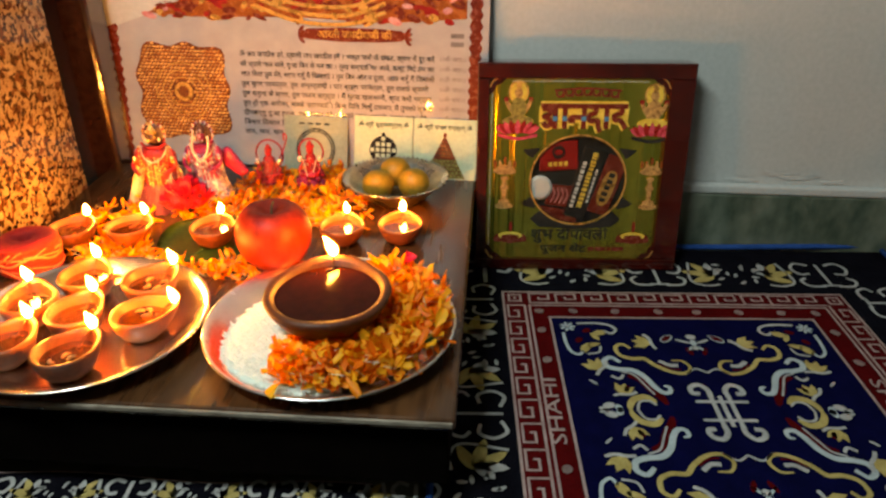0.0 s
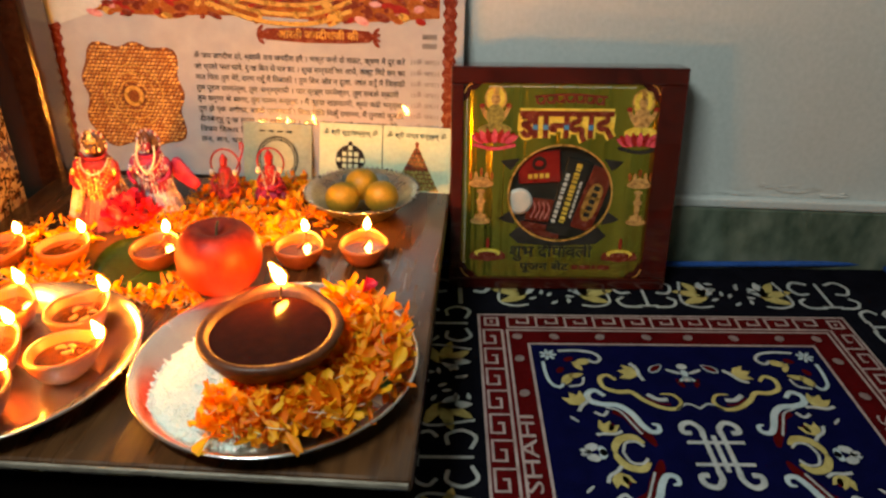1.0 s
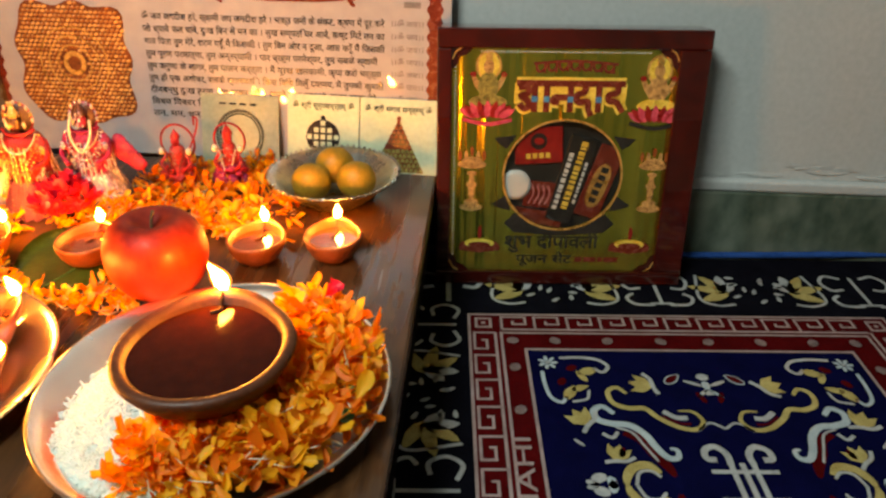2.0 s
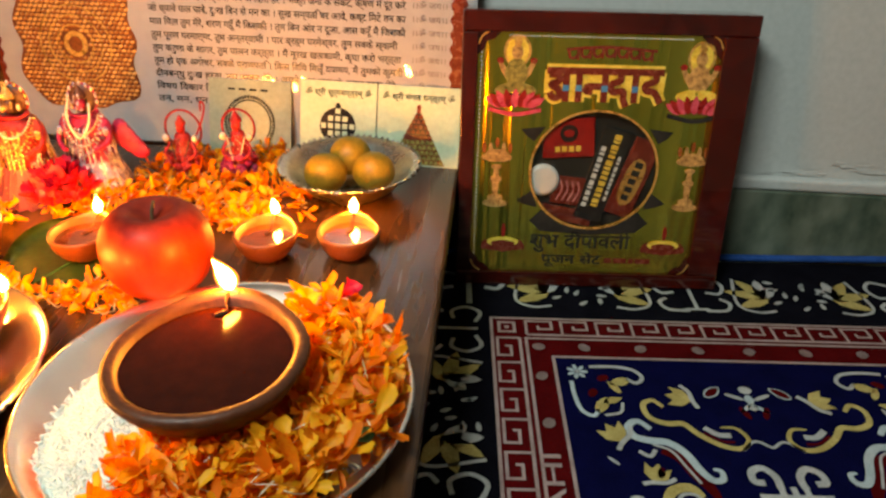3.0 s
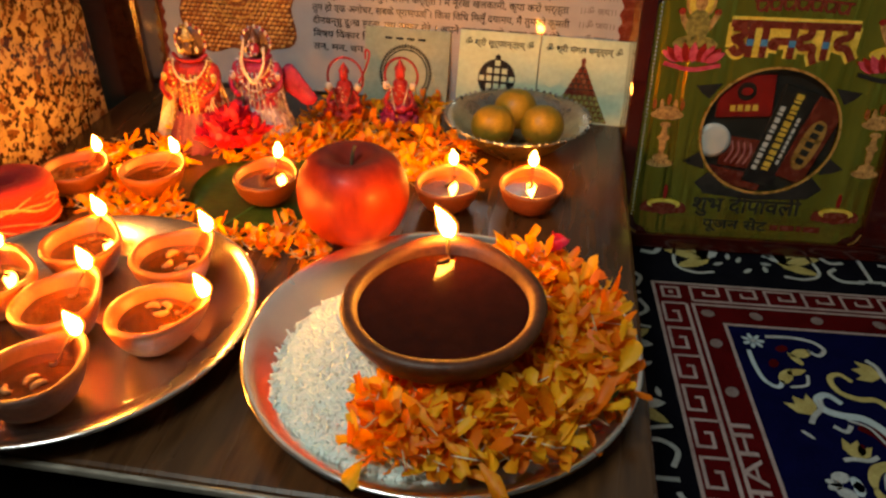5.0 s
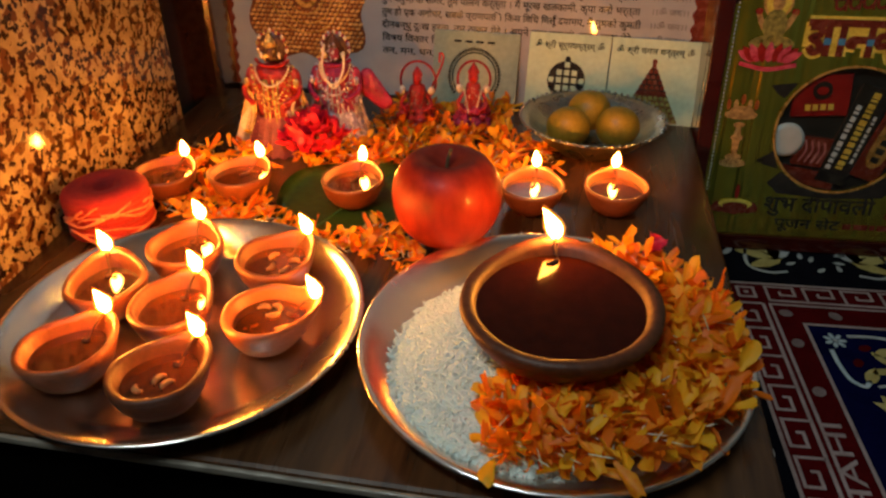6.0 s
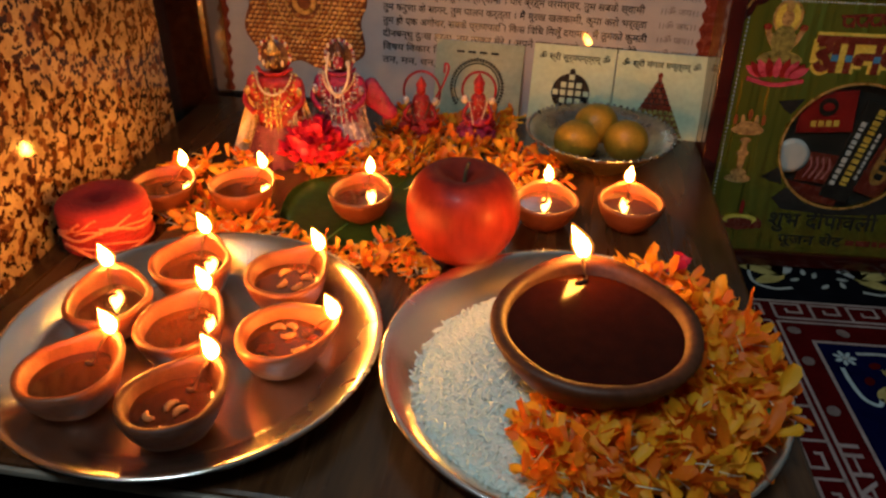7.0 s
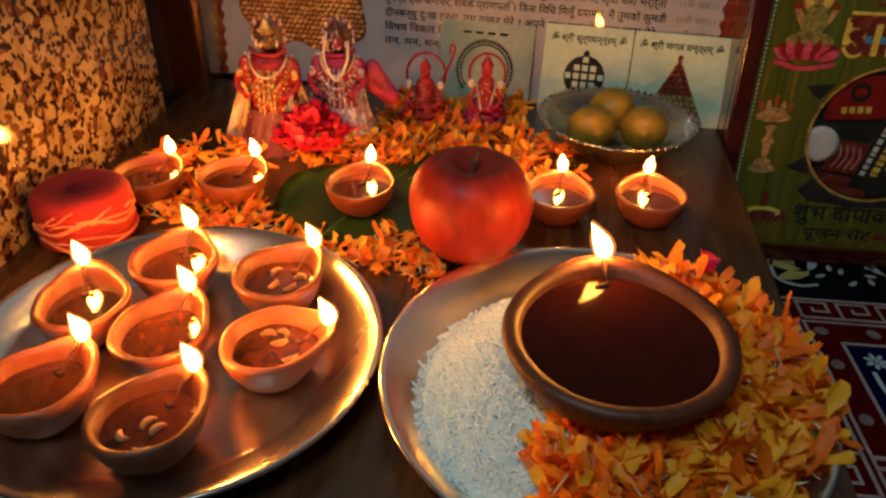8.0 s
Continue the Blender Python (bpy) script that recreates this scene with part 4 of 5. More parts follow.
red_petal()


# ---- fruit, leaf, thread roll, flower ----
def apple():
    t = thing("apple", pose(-0.179, 0.609, TOP + 0.004), "shiny red apple with a dark stem hollow", "apple")
    prof = []
    for i in range(37):
        a = math.pi * i / 36
        r = max(0.0402 * math.sin(a) ** 0.8 * (1 - 0.075 * math.cos(a)), 0.0006)
        z = 0.0385 - 0.0375 * math.cos(a) + (-0.014 * math.exp(-(r / 0.014) ** 2) if i > 18 else 0.005 * math.exp(-(r / 0.010) ** 2))
        prof.append((r, z))
    bm = bmesh.new()
    rows = lathe(bm, prof, 64, lambda a, k: 1 + 0.012 * math.cos(5 * a) * (1 - k / 36) + 0.012 * math.cos(2 * a + 1))
    cap(bm, rows[0], up=False)
    cap(bm, rows[-1])
    part("flesh", bm, M_APPLE, t)
    bm = bmesh.new()
    tube(bm, spline([(0, 0, 0.062), (0.001, 0.001, 0.070), (0.003, 0.002, 0.077)], 4), 0.0013)
    part("stem", bm, M_STEM, t, "short brown stem")


apple()


def betel_leaf():
    t = thing("betel_leaf", pose(-0.280, 0.632, TOP + 0.0015, 0, 0, 66), "dark green heart-shaped betel leaf under a lamp", "leaf")
    bm = bmesh.new()
    rows = []
    for i in range(21):
        s = i / 20
        w = 0.074 * (math.sin(math.pi * min(1, s * 0.96 + 0.04)) ** 0.62) * (1.12 - 0.5 * s)
        rows.append([bm.verts.new((0.15 * s - 0.012 - 0.012 * abs(j) / 4 * (1 - s), w * j / 4, 0.0008 + 0.0035 * abs(j / 4) ** 2 * (1 + math.sin(s * 9 + j)) + 0.0006 * abs(math.sin(j * 1.6)))) for j in range(-4, 5)])
    for a, b in zip(rows, rows[1:]):
        for k in range(8):
            bm.faces.new((a[k], b[k], b[k + 1], a[k + 1])).smooth = True
    bmesh.ops.solidify(bm, geom=bm.faces[:], thickness=0.0004)
    part("blade", bm, M_LEAF, t)
    bm = bmesh.new()
    tube(bm, spline([(-0.03, 0.001, 0.001), (0.0, 0, 0.0012), (0.06, 0, 0.0016), (0.11, 0, 0.0018)], 5), lambda s: 0.0013 * (1 - 0.7 * s), 0, 6)
    part("midrib", bm, M_GREEN, t, "pale midrib")


betel_leaf()


def thread_roll():
    t = thing("thread_roll", pose(-0.446, 0.605, TOP + 0.0005), "fat roll of red sacred thread with paler strands", "thread roll")
    t.scale = (0.9, 0.9, 0.86)
    bm = bmesh.new()
    prof = [(0.006, 0.0), (0.028, 0.0), (0.0335, 0.005)]
    prof += [(0.0352 + 0.0009 * math.sin(i * 2.1), 0.005 + 0.037 * i / 22) for i in range(1, 22)]
    prof += [(0.034, 0.0425), (0.029, 0.0455), (0.018, 0.0465), (0.009, 0.044), (0.006, 0.025)]
    rows = lathe(bm, prof, 44)
    cap(bm, rows[0], up=False)
    cap(bm, rows[-1])
    part("core", bm, M_THREAD, t)
    rnd = random.Random(9)
    for i in range(10):
        bm = bmesh.new()
        a0, z0 = rnd.uniform(-2.6, 0.2), rnd.uniform(0.008, 0.036)
        rise, span = rnd.uniform(-0.016, 0.02), rnd.uniform(0.8, 2.0)
        pts = []
        for k in range(9):
            a = a0 + span * k / 8
            z = min(0.042, max(0.005, z0 + rise * k / 8 + 0.002 * math.sin(k)))
            pts.append((0.0363 * math.cos(a), 0.0363 * math.sin(a), z))
        tube(bm, [Vector(p) for p in pts], rnd.uniform(0.0008, 0.0016), 0, 6)
        part("strand", bm, M_THREAD_PALE, t, "pale orange strand")


thread_roll()


def rose():
    rnd = random.Random(12)
    spots = []
    for i in range(230):
        a, r = rnd.uniform(0, 2 * math.pi), rnd.random() ** 0.6 * 0.021
        h = 0.026 * (1 - (r / 0.026) ** 2)
        v, f = petal_shape(rnd.uniform(0.006, 0.010), rnd.uniform(0.005, 0.008), rnd.uniform(0.1, 0.7), rnd)
        spots.append((pose(r * math.cos(a), r * math.sin(a), 0.003 + h * rnd.uniform(0.5, 0.9), rnd.uniform(-25, 25), rnd.uniform(-70, -5), math.degrees(a) + rnd.uniform(-40, 40)), v, f, 0))
    ob = grain_sheet("rose", spots, [M_ROSE], "crumpled bright red rose head on the petals", "flower")
    ob["kind"] = ""
    ob.matrix_world = pose(-0.321, 0.748, TOP + 0.004) @ Matrix.Diagonal((1.3, 1.3, 1.25, 1))


rose()


# ---- sweets bowl ----
def sweets_bowl():
    t = thing("sweets_bowl", pose(-0.062, 0.798, TOP + 0.0003), "shallow tin bowl with a beaded rim", "bowl")
    t.scale = (0.94, 0.94, 1.0)
    bm = bmesh.new()
    prof = [(0.03, 0.0), (0.034, 0.0), (0.048, 0.010), (0.062, 0.023), (0.070, 0.0295), (0.072, 0.031), (0.0705, 0.0315), (0.061, 0.0255), (0.046, 0.0125), (0.032, 0.0035), (0.002, 0.003)]
    rows = lathe(bm, prof, 64, lambda a, k: 1 + (0.012 * math.cos(32 * a) if 3 < k < 7 else 0))
    cap(bm, rows[0], up=False)
    cap(bm, rows[-1])
    part("dish", bm, M_TIN, t)
    bm = bmesh.new()
    for i in range(64):
        a = 2 * math.pi * i / 64
        ball(bm, (0.072 * math.cos(a), 0.072 * math.sin(a), 0.0315), 0.0019, 0, (1, 1, 1), 6, 5)
    part("beaded_rim", bm, M_TIN, t, "row of small beads round the rim")


sweets_bowl()
for k, (x, y, z) in enumerate(((-0.064, 0.819, 0.1445), (-0.0845, 0.789, 0.1385), (-0.0385, 0.793, 0.1395))):
    bm = bmesh.new()
    ball(bm, (0, 0, 0), 0.0205, 0, (1.0, 1.0, 0.93), 28, 18)
    for v in bm.verts:
        v.co *= 1 + 0.025 * noise.noise(v.co * 90 + Vector((k * 7, 0, 0)))
    single("round_sweet", bm, M_SWEET, "round yellow milk sweet in the tin bowl", "sweet", "sweets in the bowl", m=pose(x, y, z))


# ---- small dressed figures: one plain mesh each ----
def strand(bm, a, r0, z0, r1, z1, thick, mi, rnd, flat=0.78):
    """A hanging tinsel thread, from a height on the robe out to its hem."""
    pts = []
    for k in range(5):
        q = k / 4
        rr = r0 + (r1 - r0) * q ** 1.3
        w = a + 0.05 * math.sin(q * 5 + rnd.random() * 6)
        pts.append(Vector((rr * math.cos(w), flat * rr * math.sin(w), z0 + (z1 - z0) * q)))
    tube(bm, pts, thick, mi, 4)


def figure(name, x, y, h, r, mats, label, veil=0, cloth=0, seed=1):
    """A standing robed figure. mats: robe, tinsel, dark, bead, hem."""
    rnd = random.Random(seed)
    bm = bmesh.new()
    prof = [(0.66 * r, 0), (0.7 * r, 0.12 * h), (0.64 * r, 0.34 * h), (0.6 * r, 0.5 * h), (0.64 * r, 0.6 * h), (0.54 * r, 0.655 * h), (0.2 * r, 0.68 * h)]
    rows = lathe(bm, prof, 40, lambda a, k: (1 + 0.06 * math.sin(11 * a) * (1 - k / 7)) * (1 - 0.25 * abs(math.sin(a))))
    cap(bm, rows[0], 0, False)
    cap(bm, rows[-1], 0)
    lathe(bm, [(1.0 * r, 0.0), (0.92 * r, 0.1 * h), (0.72 * r, 0.24 * h), (0.66 * r, 0.30 * h)], 60, lambda a, k: 1 + 0.10 * math.sin(19 * a + seed) * (1 - k / 4), 4)
    for k in range(95):
        a = rnd.uniform(math.pi * 0.95, math.pi * 2.05)
        side = abs(math.cos(a))
        strand(bm, a, 0.7 * r, h * rnd.uniform(0.2, 0.3 + 0.26 * side ** 3), r * rnd.uniform(0.85, 1.05), h * rnd.uniform(0.02, 0.16), rnd.uniform(0.0003, 0.0007), rnd.choice((1, 1, 3)), rnd)
    # front panel and sash
    for u in (-0.32, -0.12, 0.12, 0.3):
        strand(bm, -math.pi / 2 + u, 0.62 * r, 0.6 * h, 0.86 * r, 0.08 * h, 0.0011, 1, rnd, 0.86)
    for drop, w in ((0.13, 0.5), (0.22, 0.6), (0.30, 0.62)):
        for k in range(22):
            a = math.pi * (1.04 + 0.92 * k / 21)
            ball(bm, (w * r * math.cos(a), 0.84 * w * r * math.sin(a) - 0.005, 0.68 * h - drop * h * math.sin(math.pi * k / 21)), 0.0013, 3 if drop < 0.2 else 1, (1, 1, 1), 6, 4)
    for s in (-1, 1):
        ball(bm, (s * 0.62 * r, -0.2 * r, 0.56 * h), 0.10 * h, 0, (0.55, 0.5, 1.1), 12, 8)
        ball(bm, (s * 0.72 * r, -0.45 * r, 0.57 * h), 0.0028, 1, (1, 1, 1.6), 8, 6)
        tube(bm, spline([(s * 0.70 * r, -0.2 * r, 0.62 * h), (s * 0.8 * r, -0.5 * r, 0.5 * h), (s * 0.45 * r, -0.85 * r, 0.44 * h)], 5), 0.0024, 0, 7)
    for k in range(170):
        a, q = rnd.uniform(math.pi, 2 * math.pi), rnd.random()
        rr = r * (0.86 - 0.2 * q)
        ball(bm, (rr * math.cos(a), rr * math.sin(a) * 0.82, 0.62 * h * q), rnd.uniform(0.0005, 0.0012), rnd.choice((0, 1, 1, 3)), (1, 1, 1), 5, 4)
    # dark niche of hair behind the head, its red edge, and a pointed crown
    top = 0.8 * h
    ball(bm, (0, 0.002, top), 0.112 * h, 2, (1, 0.4, 1.15), 18, 12)
    for k in range(9):
        b = radians(-100 + 25 * k)
        ball(bm, (0.115 * h * math.sin(b), 0.0, top + 0.13 * h * math.cos(b)), 0.0016, 1 if k % 2 else 3, (1, 1, 1.6), 6, 5)
    tube(bm, [Vector((0.113 * h * math.sin(b), 0.001, top + 0.128 * h * math.cos(b))) for b in [radians(-150 + 300 * i / 30) for i in range(31)]], 0.0011, 0, 7)
    tube(bm, spline([(-0.13 * h, -0.004, 0.72 * h), (-0.06 * h, -0.010, 0.69 * h), (0.06 * h, -0.010, 0.69 * h), (0.13 * h, -0.004, 0.72 * h)], 5), 0.0017, 0, 7)
    ball(bm, (0, -0.006, 0.775 * h), 0.05 * h, 0 if cloth else 2, (0.85, 0.8, 1.2), 12, 9)
    for k in range(14):
        ball(bm, (rnd.uniform(-0.05, 0.05) * h, -0.006 - 0.035 * h, rnd.uniform(0.73, 0.86) * h), rnd.uniform(0.0007, 0.0014), 1, (1, 1, 1.3), 6, 4)
    lathe(bm, [(0.045 * h, 0.825 * h), (0.05 * h, 0.838 * h), (0.036 * h, 0.87 * h), (0.016 * h, 0.91 * h), (0.003 * h, 0.955 * h)], 12, lambda a, k: 1 + 0.12 * math.cos(6 * a), 2 if cloth else 1, (0, -0.005))
    for s in (-1, 1):
        ball(bm, (s * 0.07 * h, -0.007, 0.76 * h), 0.0019, 3, (0.8, 0.8, 1.7), 7, 6)
    for s in ((-1, 1) if veil else ()):
        rows = []
        for i in range(7):
            q = i / 6
            rows.append([bm.verts.new((s * r * (0.62 + (0.12 + 0.75 * u) * q), 0.004 - 0.010 * u + 0.002 * math.sin(9 * u + i), h * (0.62 - 0.59 * q))) for u in (0, 0.33, 0.66, 1.0)])
        for p, q in zip(rows, rows[1:]):
            for k in range(3):
                bm.faces.new((p[k], p[k + 1], q[k + 1], q[k])).material_index = 3
    if cloth:
        for k in range(26):
            strand(bm, math.pi * rnd.uniform(0.95, 1.15), 0.75 * r, 0.58 * h, 1.05 * r, 0.22 * h, 0.0008, 3, rnd)
        for k in range(6):
            ball(bm, (r * 0.95 + 0.003 * k, 0.004, 0.5 * h - 0.0035 * k), 0.012, 0, (0.75, 0.35, 1.25 - 0.12 * k), 10, 7)
        for u, w in ((0.05, 0.0013),):
            tube(bm, spline([(u * r - 0.3 * r, -0.35 * r, 0.86 * h), (u * r - 0.35 * r, -0.62 * r, 0.68 * h), (u * r, -0.8 * r, 0.54 * h), (u * r + 0.3 * r, -0.62 * r, 0.66 * h), (u * r + 0.3 * r, -0.35 * r, 0.8 * h)], 5), w, 3, 6)
    return single(name, bm, mats, label, "figurine", "figures on the table", m=pose(x, y, TOP + 0.002))


def seated_figure(name, x, y, h, r, mats, label, loop, seed):
    """A small seated figure before a thread ring. mats: cloth, trim, flower, pearl."""
    rnd = random.Random(seed)
    bm = bmesh.new()
    rows = lathe(bm, [(r, 0), (r * 1.05, 0.10 * h), (r * 0.8, 0.28 * h), (r * 0.5, 0.42 * h), (r * 0.55, 0.54 * h), (r * 0.42, 0.64 * h), (r * 0.2, 0.68 * h)], 28, lambda a, k: 1 - 0.25 * abs(math.sin(a)))
    cap(bm, rows[0], 0, False)
    cap(bm, rows[-1], 0)
    ball(bm, (0, -0.002, 0.74 * h), 0.08 * h, 0, (0.9, 0.8, 1.1), 12, 9)
    lathe(bm, [(0.08 * h, 0.79 * h), (0.085 * h, 0.82 * h), (0.05 * h, 0.88 * h), (0.008 * h, 0.95 * h)], 10, None, 0)
    for k in range(60):
        a, q = rnd.uniform(math.pi, 2 * math.pi), rnd.random()
        rr = r * (1.08 - 0.62 * q)
        ball(bm, (rr * math.cos(a), 0.82 * rr * math.sin(a), (0.08 + 0.52 * q) * h), rnd.uniform(0.0004, 0.0009), rnd.choice((1, 3, 3)), (1, 1, 1), 5, 4)
    c = 0.68 * h
    tube(bm, [Vector((r * 1.05 * math.sin(b), 0.005, c + r * 1.2 * math.cos(b))) for b in [2 * math.pi * i / 36 for i in range(37)]], 0.0013, 0, 6)
    if loop:
        tube(bm, spline([(r * 0.6, 0.0, 0.5 * h), (r * 1.25, 0.0, 0.85 * h), (r * 1.55, 0, 1.1 * h), (r * 1.35, 0, 1.16 * h), (r * 1.3, 0, 1.02 * h)], 6), 0.0011, 0, 6)
    for s in (-1, 1):
        ball(bm, (s * r * 0.85, -r * 0.4, 0.60 * h), 0.0036, 3, (1, 1, 1.2), 10, 7)
        tube(bm, spline([(s * r * 0.5, -r * 0.3, 0.56 * h), (s * r * 0.9, -r * 0.6, 0.4 * h), (s * r * 0.5, -r * 0.9, 0.3 * h)], 5), 0.002, 0, 6)
        for k in range(9):
            ball(bm, (s * r * (0.55 - 0.04 * k), -r * (0.55 + 0.05 * k), (0.58 - 0.035 * k) * h), 0.0012, 3 if not loop else 1, (1, 1, 1), 6, 4)
    for k in range(46):
        a, q = rnd.uniform(math.pi, 2 * math.pi), rnd.random()
        ball(bm, (r * 1.25 * math.cos(a) * (1 - 0.4 * q), r * 1.2 * math.sin(a) * (1 - 0.3 * q), 0.003 + 0.28 * h * q), rnd.uniform(0.0025, 0.0052), 2, (1, 0.8, 0.8), 7, 5)
    return single(name, bm, mats, label, "figurine", "figures on the table", m=pose(x, y, TOP + 0.002))


figure("figurine", -0.356, 0.768, 0.119, 0.032, [M_SATIN_RED, M_TINSEL, M_IDOL_DARK, M_BEAD, M_GAUZE], "figurine in a red satin robe with gold tinsel and pale veil", veil=1, seed=1)
figure("figurine", -0.303, 0.788, 0.113, 0.029, [M_SATIN_MAGENTA, M_SATIN_VIOLET, M_IDOL_DARK, M_BEAD, M_SATIN_VIOLET], "figurine in magenta robe with silver tinsel and beads", cloth=1, seed=2)
seated_figure("figurine", -0.234, 0.832, 0.064, 0.017, [M_SATIN_RED, M_IDOL_DARK, M_SATIN_RED, M_BEAD], "small seated figurine in red before a looped red thread", True, 3)
seated_figure("figurine", -0.178, 0.832, 0.070, 0.0155, [M_SATIN_RED, M_IDOL_DARK, M_SATIN_MAGENTA, M_BEAD], "small seated figurine in red and magenta with white beads", False, 4)


# ---- printed poster ----
LEAN = math.degrees(math.atan(0.12))
POSTER = Matrix.Translation((-0.2, 0.917 - 0.12 * (0.25 - TOP), TOP)) @ pose(0, 0, 0, 0, 0, math.degrees(math.atan(-0.1))) @ pose(0, 0, 0, 90 - LEAN, 0, 0)
# in the poster's plane: x along its foot from x = -0.2, y up its face, z towards the room


def poster():
    t = thing("printed_poster", POSTER, "glossy laminated white poster with printed verses and a maroon border", "poster")
    bm = box(bmesh.new(), -0.288, 0.001, -0.004, 0.258, 0.285, 0.0, 0.0008)
    part("board", bm, M_PAPER, t)
    Z = 0.0004
    for x, s in ((-0.2665, 1), (0.2405, -1)):
        bm = bmesh.new()
        pts_a, pts_b = [], []
        for i in range(115):
            v = 0.002 + 0.2815 * i / 114
            w = 0.0075 + 0.0016 * math.sin(i * 1.1)
            pts_a.append((x - w, v))
            pts_b.append((x + w, v))
        for i in range(114):
            poly(bm, (pts_a[i], pts_b[i], pts_b[i + 1], pts_a[i + 1]), Z, 0)
        part("side_border", bm, M_INK_MAROON, t, "wavy maroon printed border")
    bm = bmesh.new()
    rnd = random.Random(2)
    poly(bm, [(-0.25, 0.213), (-0.15, 0.206), (0.0, 0.209), (0.12, 0.204), (0.228, 0.212), (0.228, 0.283), (-0.25, 0.283)], Z, 1)
    for i in range(420):
        x = rnd.uniform(-0.24, 0.22)
        y = 0.203 + 0.08 * rnd.random() ** 0.8
        mi = rnd.choice((0, 1, 2, 3, 4)) if -0.17 < x < 0.13 else rnd.choice((0, 1, 2, 3, 3, 4, 5))
        blob(bm, x, y, rnd.uniform(0.003, 0.012), rnd.uniform(0.002, 0.005), Z + 0.0002 + i * 1.5e-6, mi, rnd.uniform(-40, 40), 12)
    for k in range(3):
        ribbon(bm, [(-0.06, 0.245 - 0.011 * k), (0.0, 0.222 - 0.011 * k + 0.004), (0.07, 0.22 - 0.011 * k + 0.004), (0.12, 0.24 - 0.011 * k)], 0.005, Z + 0.0009, 0)
    part("header_picture", bm, [M_INK_GOLD, M_INK_ORANGE, M_INK_RED, M_INK_MAROON, M_INK_MAROON, M_INK_PINK], t, "orange and gold printed garland picture")
    bm = bmesh.new()
    poly(bm, [(0.004, 0.187), (0.011, 0.1945), (0.06, 0.197), (0.11, 0.1965), (0.141, 0.1945), (0.15, 0.188), (0.141, 0.181), (0.11, 0.179), (0.06, 0.1785), (0.011, 0.181)], Z, 0)
    for s in (0.004, 0.15):
        for k in range(4):
            blob(bm, s, 0.187 + 0.005 * (k - 1.5), 0.006, 0.0025, Z + 0.0002, 0, 30 * (k - 1.5), 8)
    part("title_ribbon", bm, [M_INK_MAROON], t, "dark red title ribbon")
    bm = bmesh.new()
    letters(bm, "आरती जगदीशजी की", 0.0135, pose(0.026, 0.1835, Z + 0.0004), 0, 0.102)
    part("title_word", bm, M_INK_GOLD, t, "gold lettering")
    lines = (("ॐ जय जगदीश हरे, स्वामी जय जगदीश हरे । भक्त जनों के संकट, क्षण में दूर करे", 0.272, 0.0), ("जो ध्यावे फल पावे, दुःख िबन से मन का । सुख सम्पति घर आवे, कष्ट िमटे तन का", 0.272, 1),
             ("मात िपता तुम मेरे, शरण गहूँ मैं िकसकी । तुम िबन और न दूजा, आस करूँ मैं िजसकी", 0.272, 2), ("तुम पूरण परमात्मा, तुम अन्तर्यामी । पार ब्रह्म परमेश्वर, तुम सबके स्वामी", 0.264, 3),
             ("तुम करुणा के सागर, तुम पालन कर्त्ता । मैं मूरख खलकामी, कृपा करो भर्त्ता", 0.268, 4), ("तुम हो एक अगोचर, सबके प्राणपति । िकस िविध िमलूँ दयामय, मैं तुमको कुमती", 0.270, 5),
             ("दीनबन्धु दुःख हरता, तुम ठाकुर मेरे । अपने हाथ उठाओ, द्वार खड़ा तेरे", 0.262, 6), ("िवषय िवकार िमटाओ", 0.085, 7), ("तन, मन, धन,", 0.058, 8))
    for body, w, k in lines:
        bm = bmesh.new()
        letters(bm, body, 0.0098, pose(-0.086, 0.1555 - 0.01345 * k, Z), 0, w)
        part("verse_line", bm, M_INK, t)
        if k < 7:
            bm = bmesh.new()
            letters(bm, "।।ॐ जय।।", 0.0085, pose(0.192, 0.1565 - 0.01345 * k, Z), 0, 0.036)
            part("refrain", bm, M_INK_GREY, t, "grey lettering")
    bm = bmesh.new()
    for k in range(2):
        poly(bm, ((0.207, 0.187 - 0.011 * k), (0.225, 0.187 - 0.011 * k), (0.225, 0.193 - 0.011 * k), (0.207, 0.193 - 0.011 * k)), Z, 0)
    part("page_mark", bm, M_INK_GREY, t)
    # embossed golden disc of round scales
    bm = bmesh.new()
    cx, cy = -0.172, 0.104
    rd = random.Random(21)

    def rim(a):
        return 0.069 * (abs(math.cos(a)) ** 5 + abs(math.sin(a)) ** 5) ** -0.2 * (0.95 + 0.05 * math.sin(9 * a + 1))
    for j in range(-16, 17):
        for i in range(-14, 15):
            x, y = cx + 0.0056 * (i + 0.5 * (j % 2)), cy + 0.0047 * j
            d = math.hypot(x - cx, y - cy)
            if 0.015 < d < rim(math.atan2(y - cy, x - cx)) - 0.002:
                blob(bm, x, y, 0.0029, 0.0017, Z + 0.0005, 0, 18 + rd.uniform(-14, 14), 8)
                # a painted highlight at the upper left of each scale
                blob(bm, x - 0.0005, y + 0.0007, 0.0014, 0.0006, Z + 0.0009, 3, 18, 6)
    ring_a = [2 * math.pi * i / 72 for i in range(72)]
    poly(bm, [(cx + rim(a) * math.cos(a), cy + rim(a) * math.sin(a)) for a in ring_a], Z, 2)
    for k, rr in enumerate((0.020, 0.030, 0.040)):
        ribbon(bm, [(cx + rr * math.cos(a), cy + rr * math.sin(a)) for a in ring_a[::3] + [0.0]], 0.0013, Z + 0.0011 + k * 1e-5, 1, 2)
    blob(bm, cx, cy, 0.0135, 0.0135, Z + 0.0006, 1, 0, 24)
    blob(bm, cx, cy, 0.008, 0.008, Z + 0.0009, 2, 0, 18)
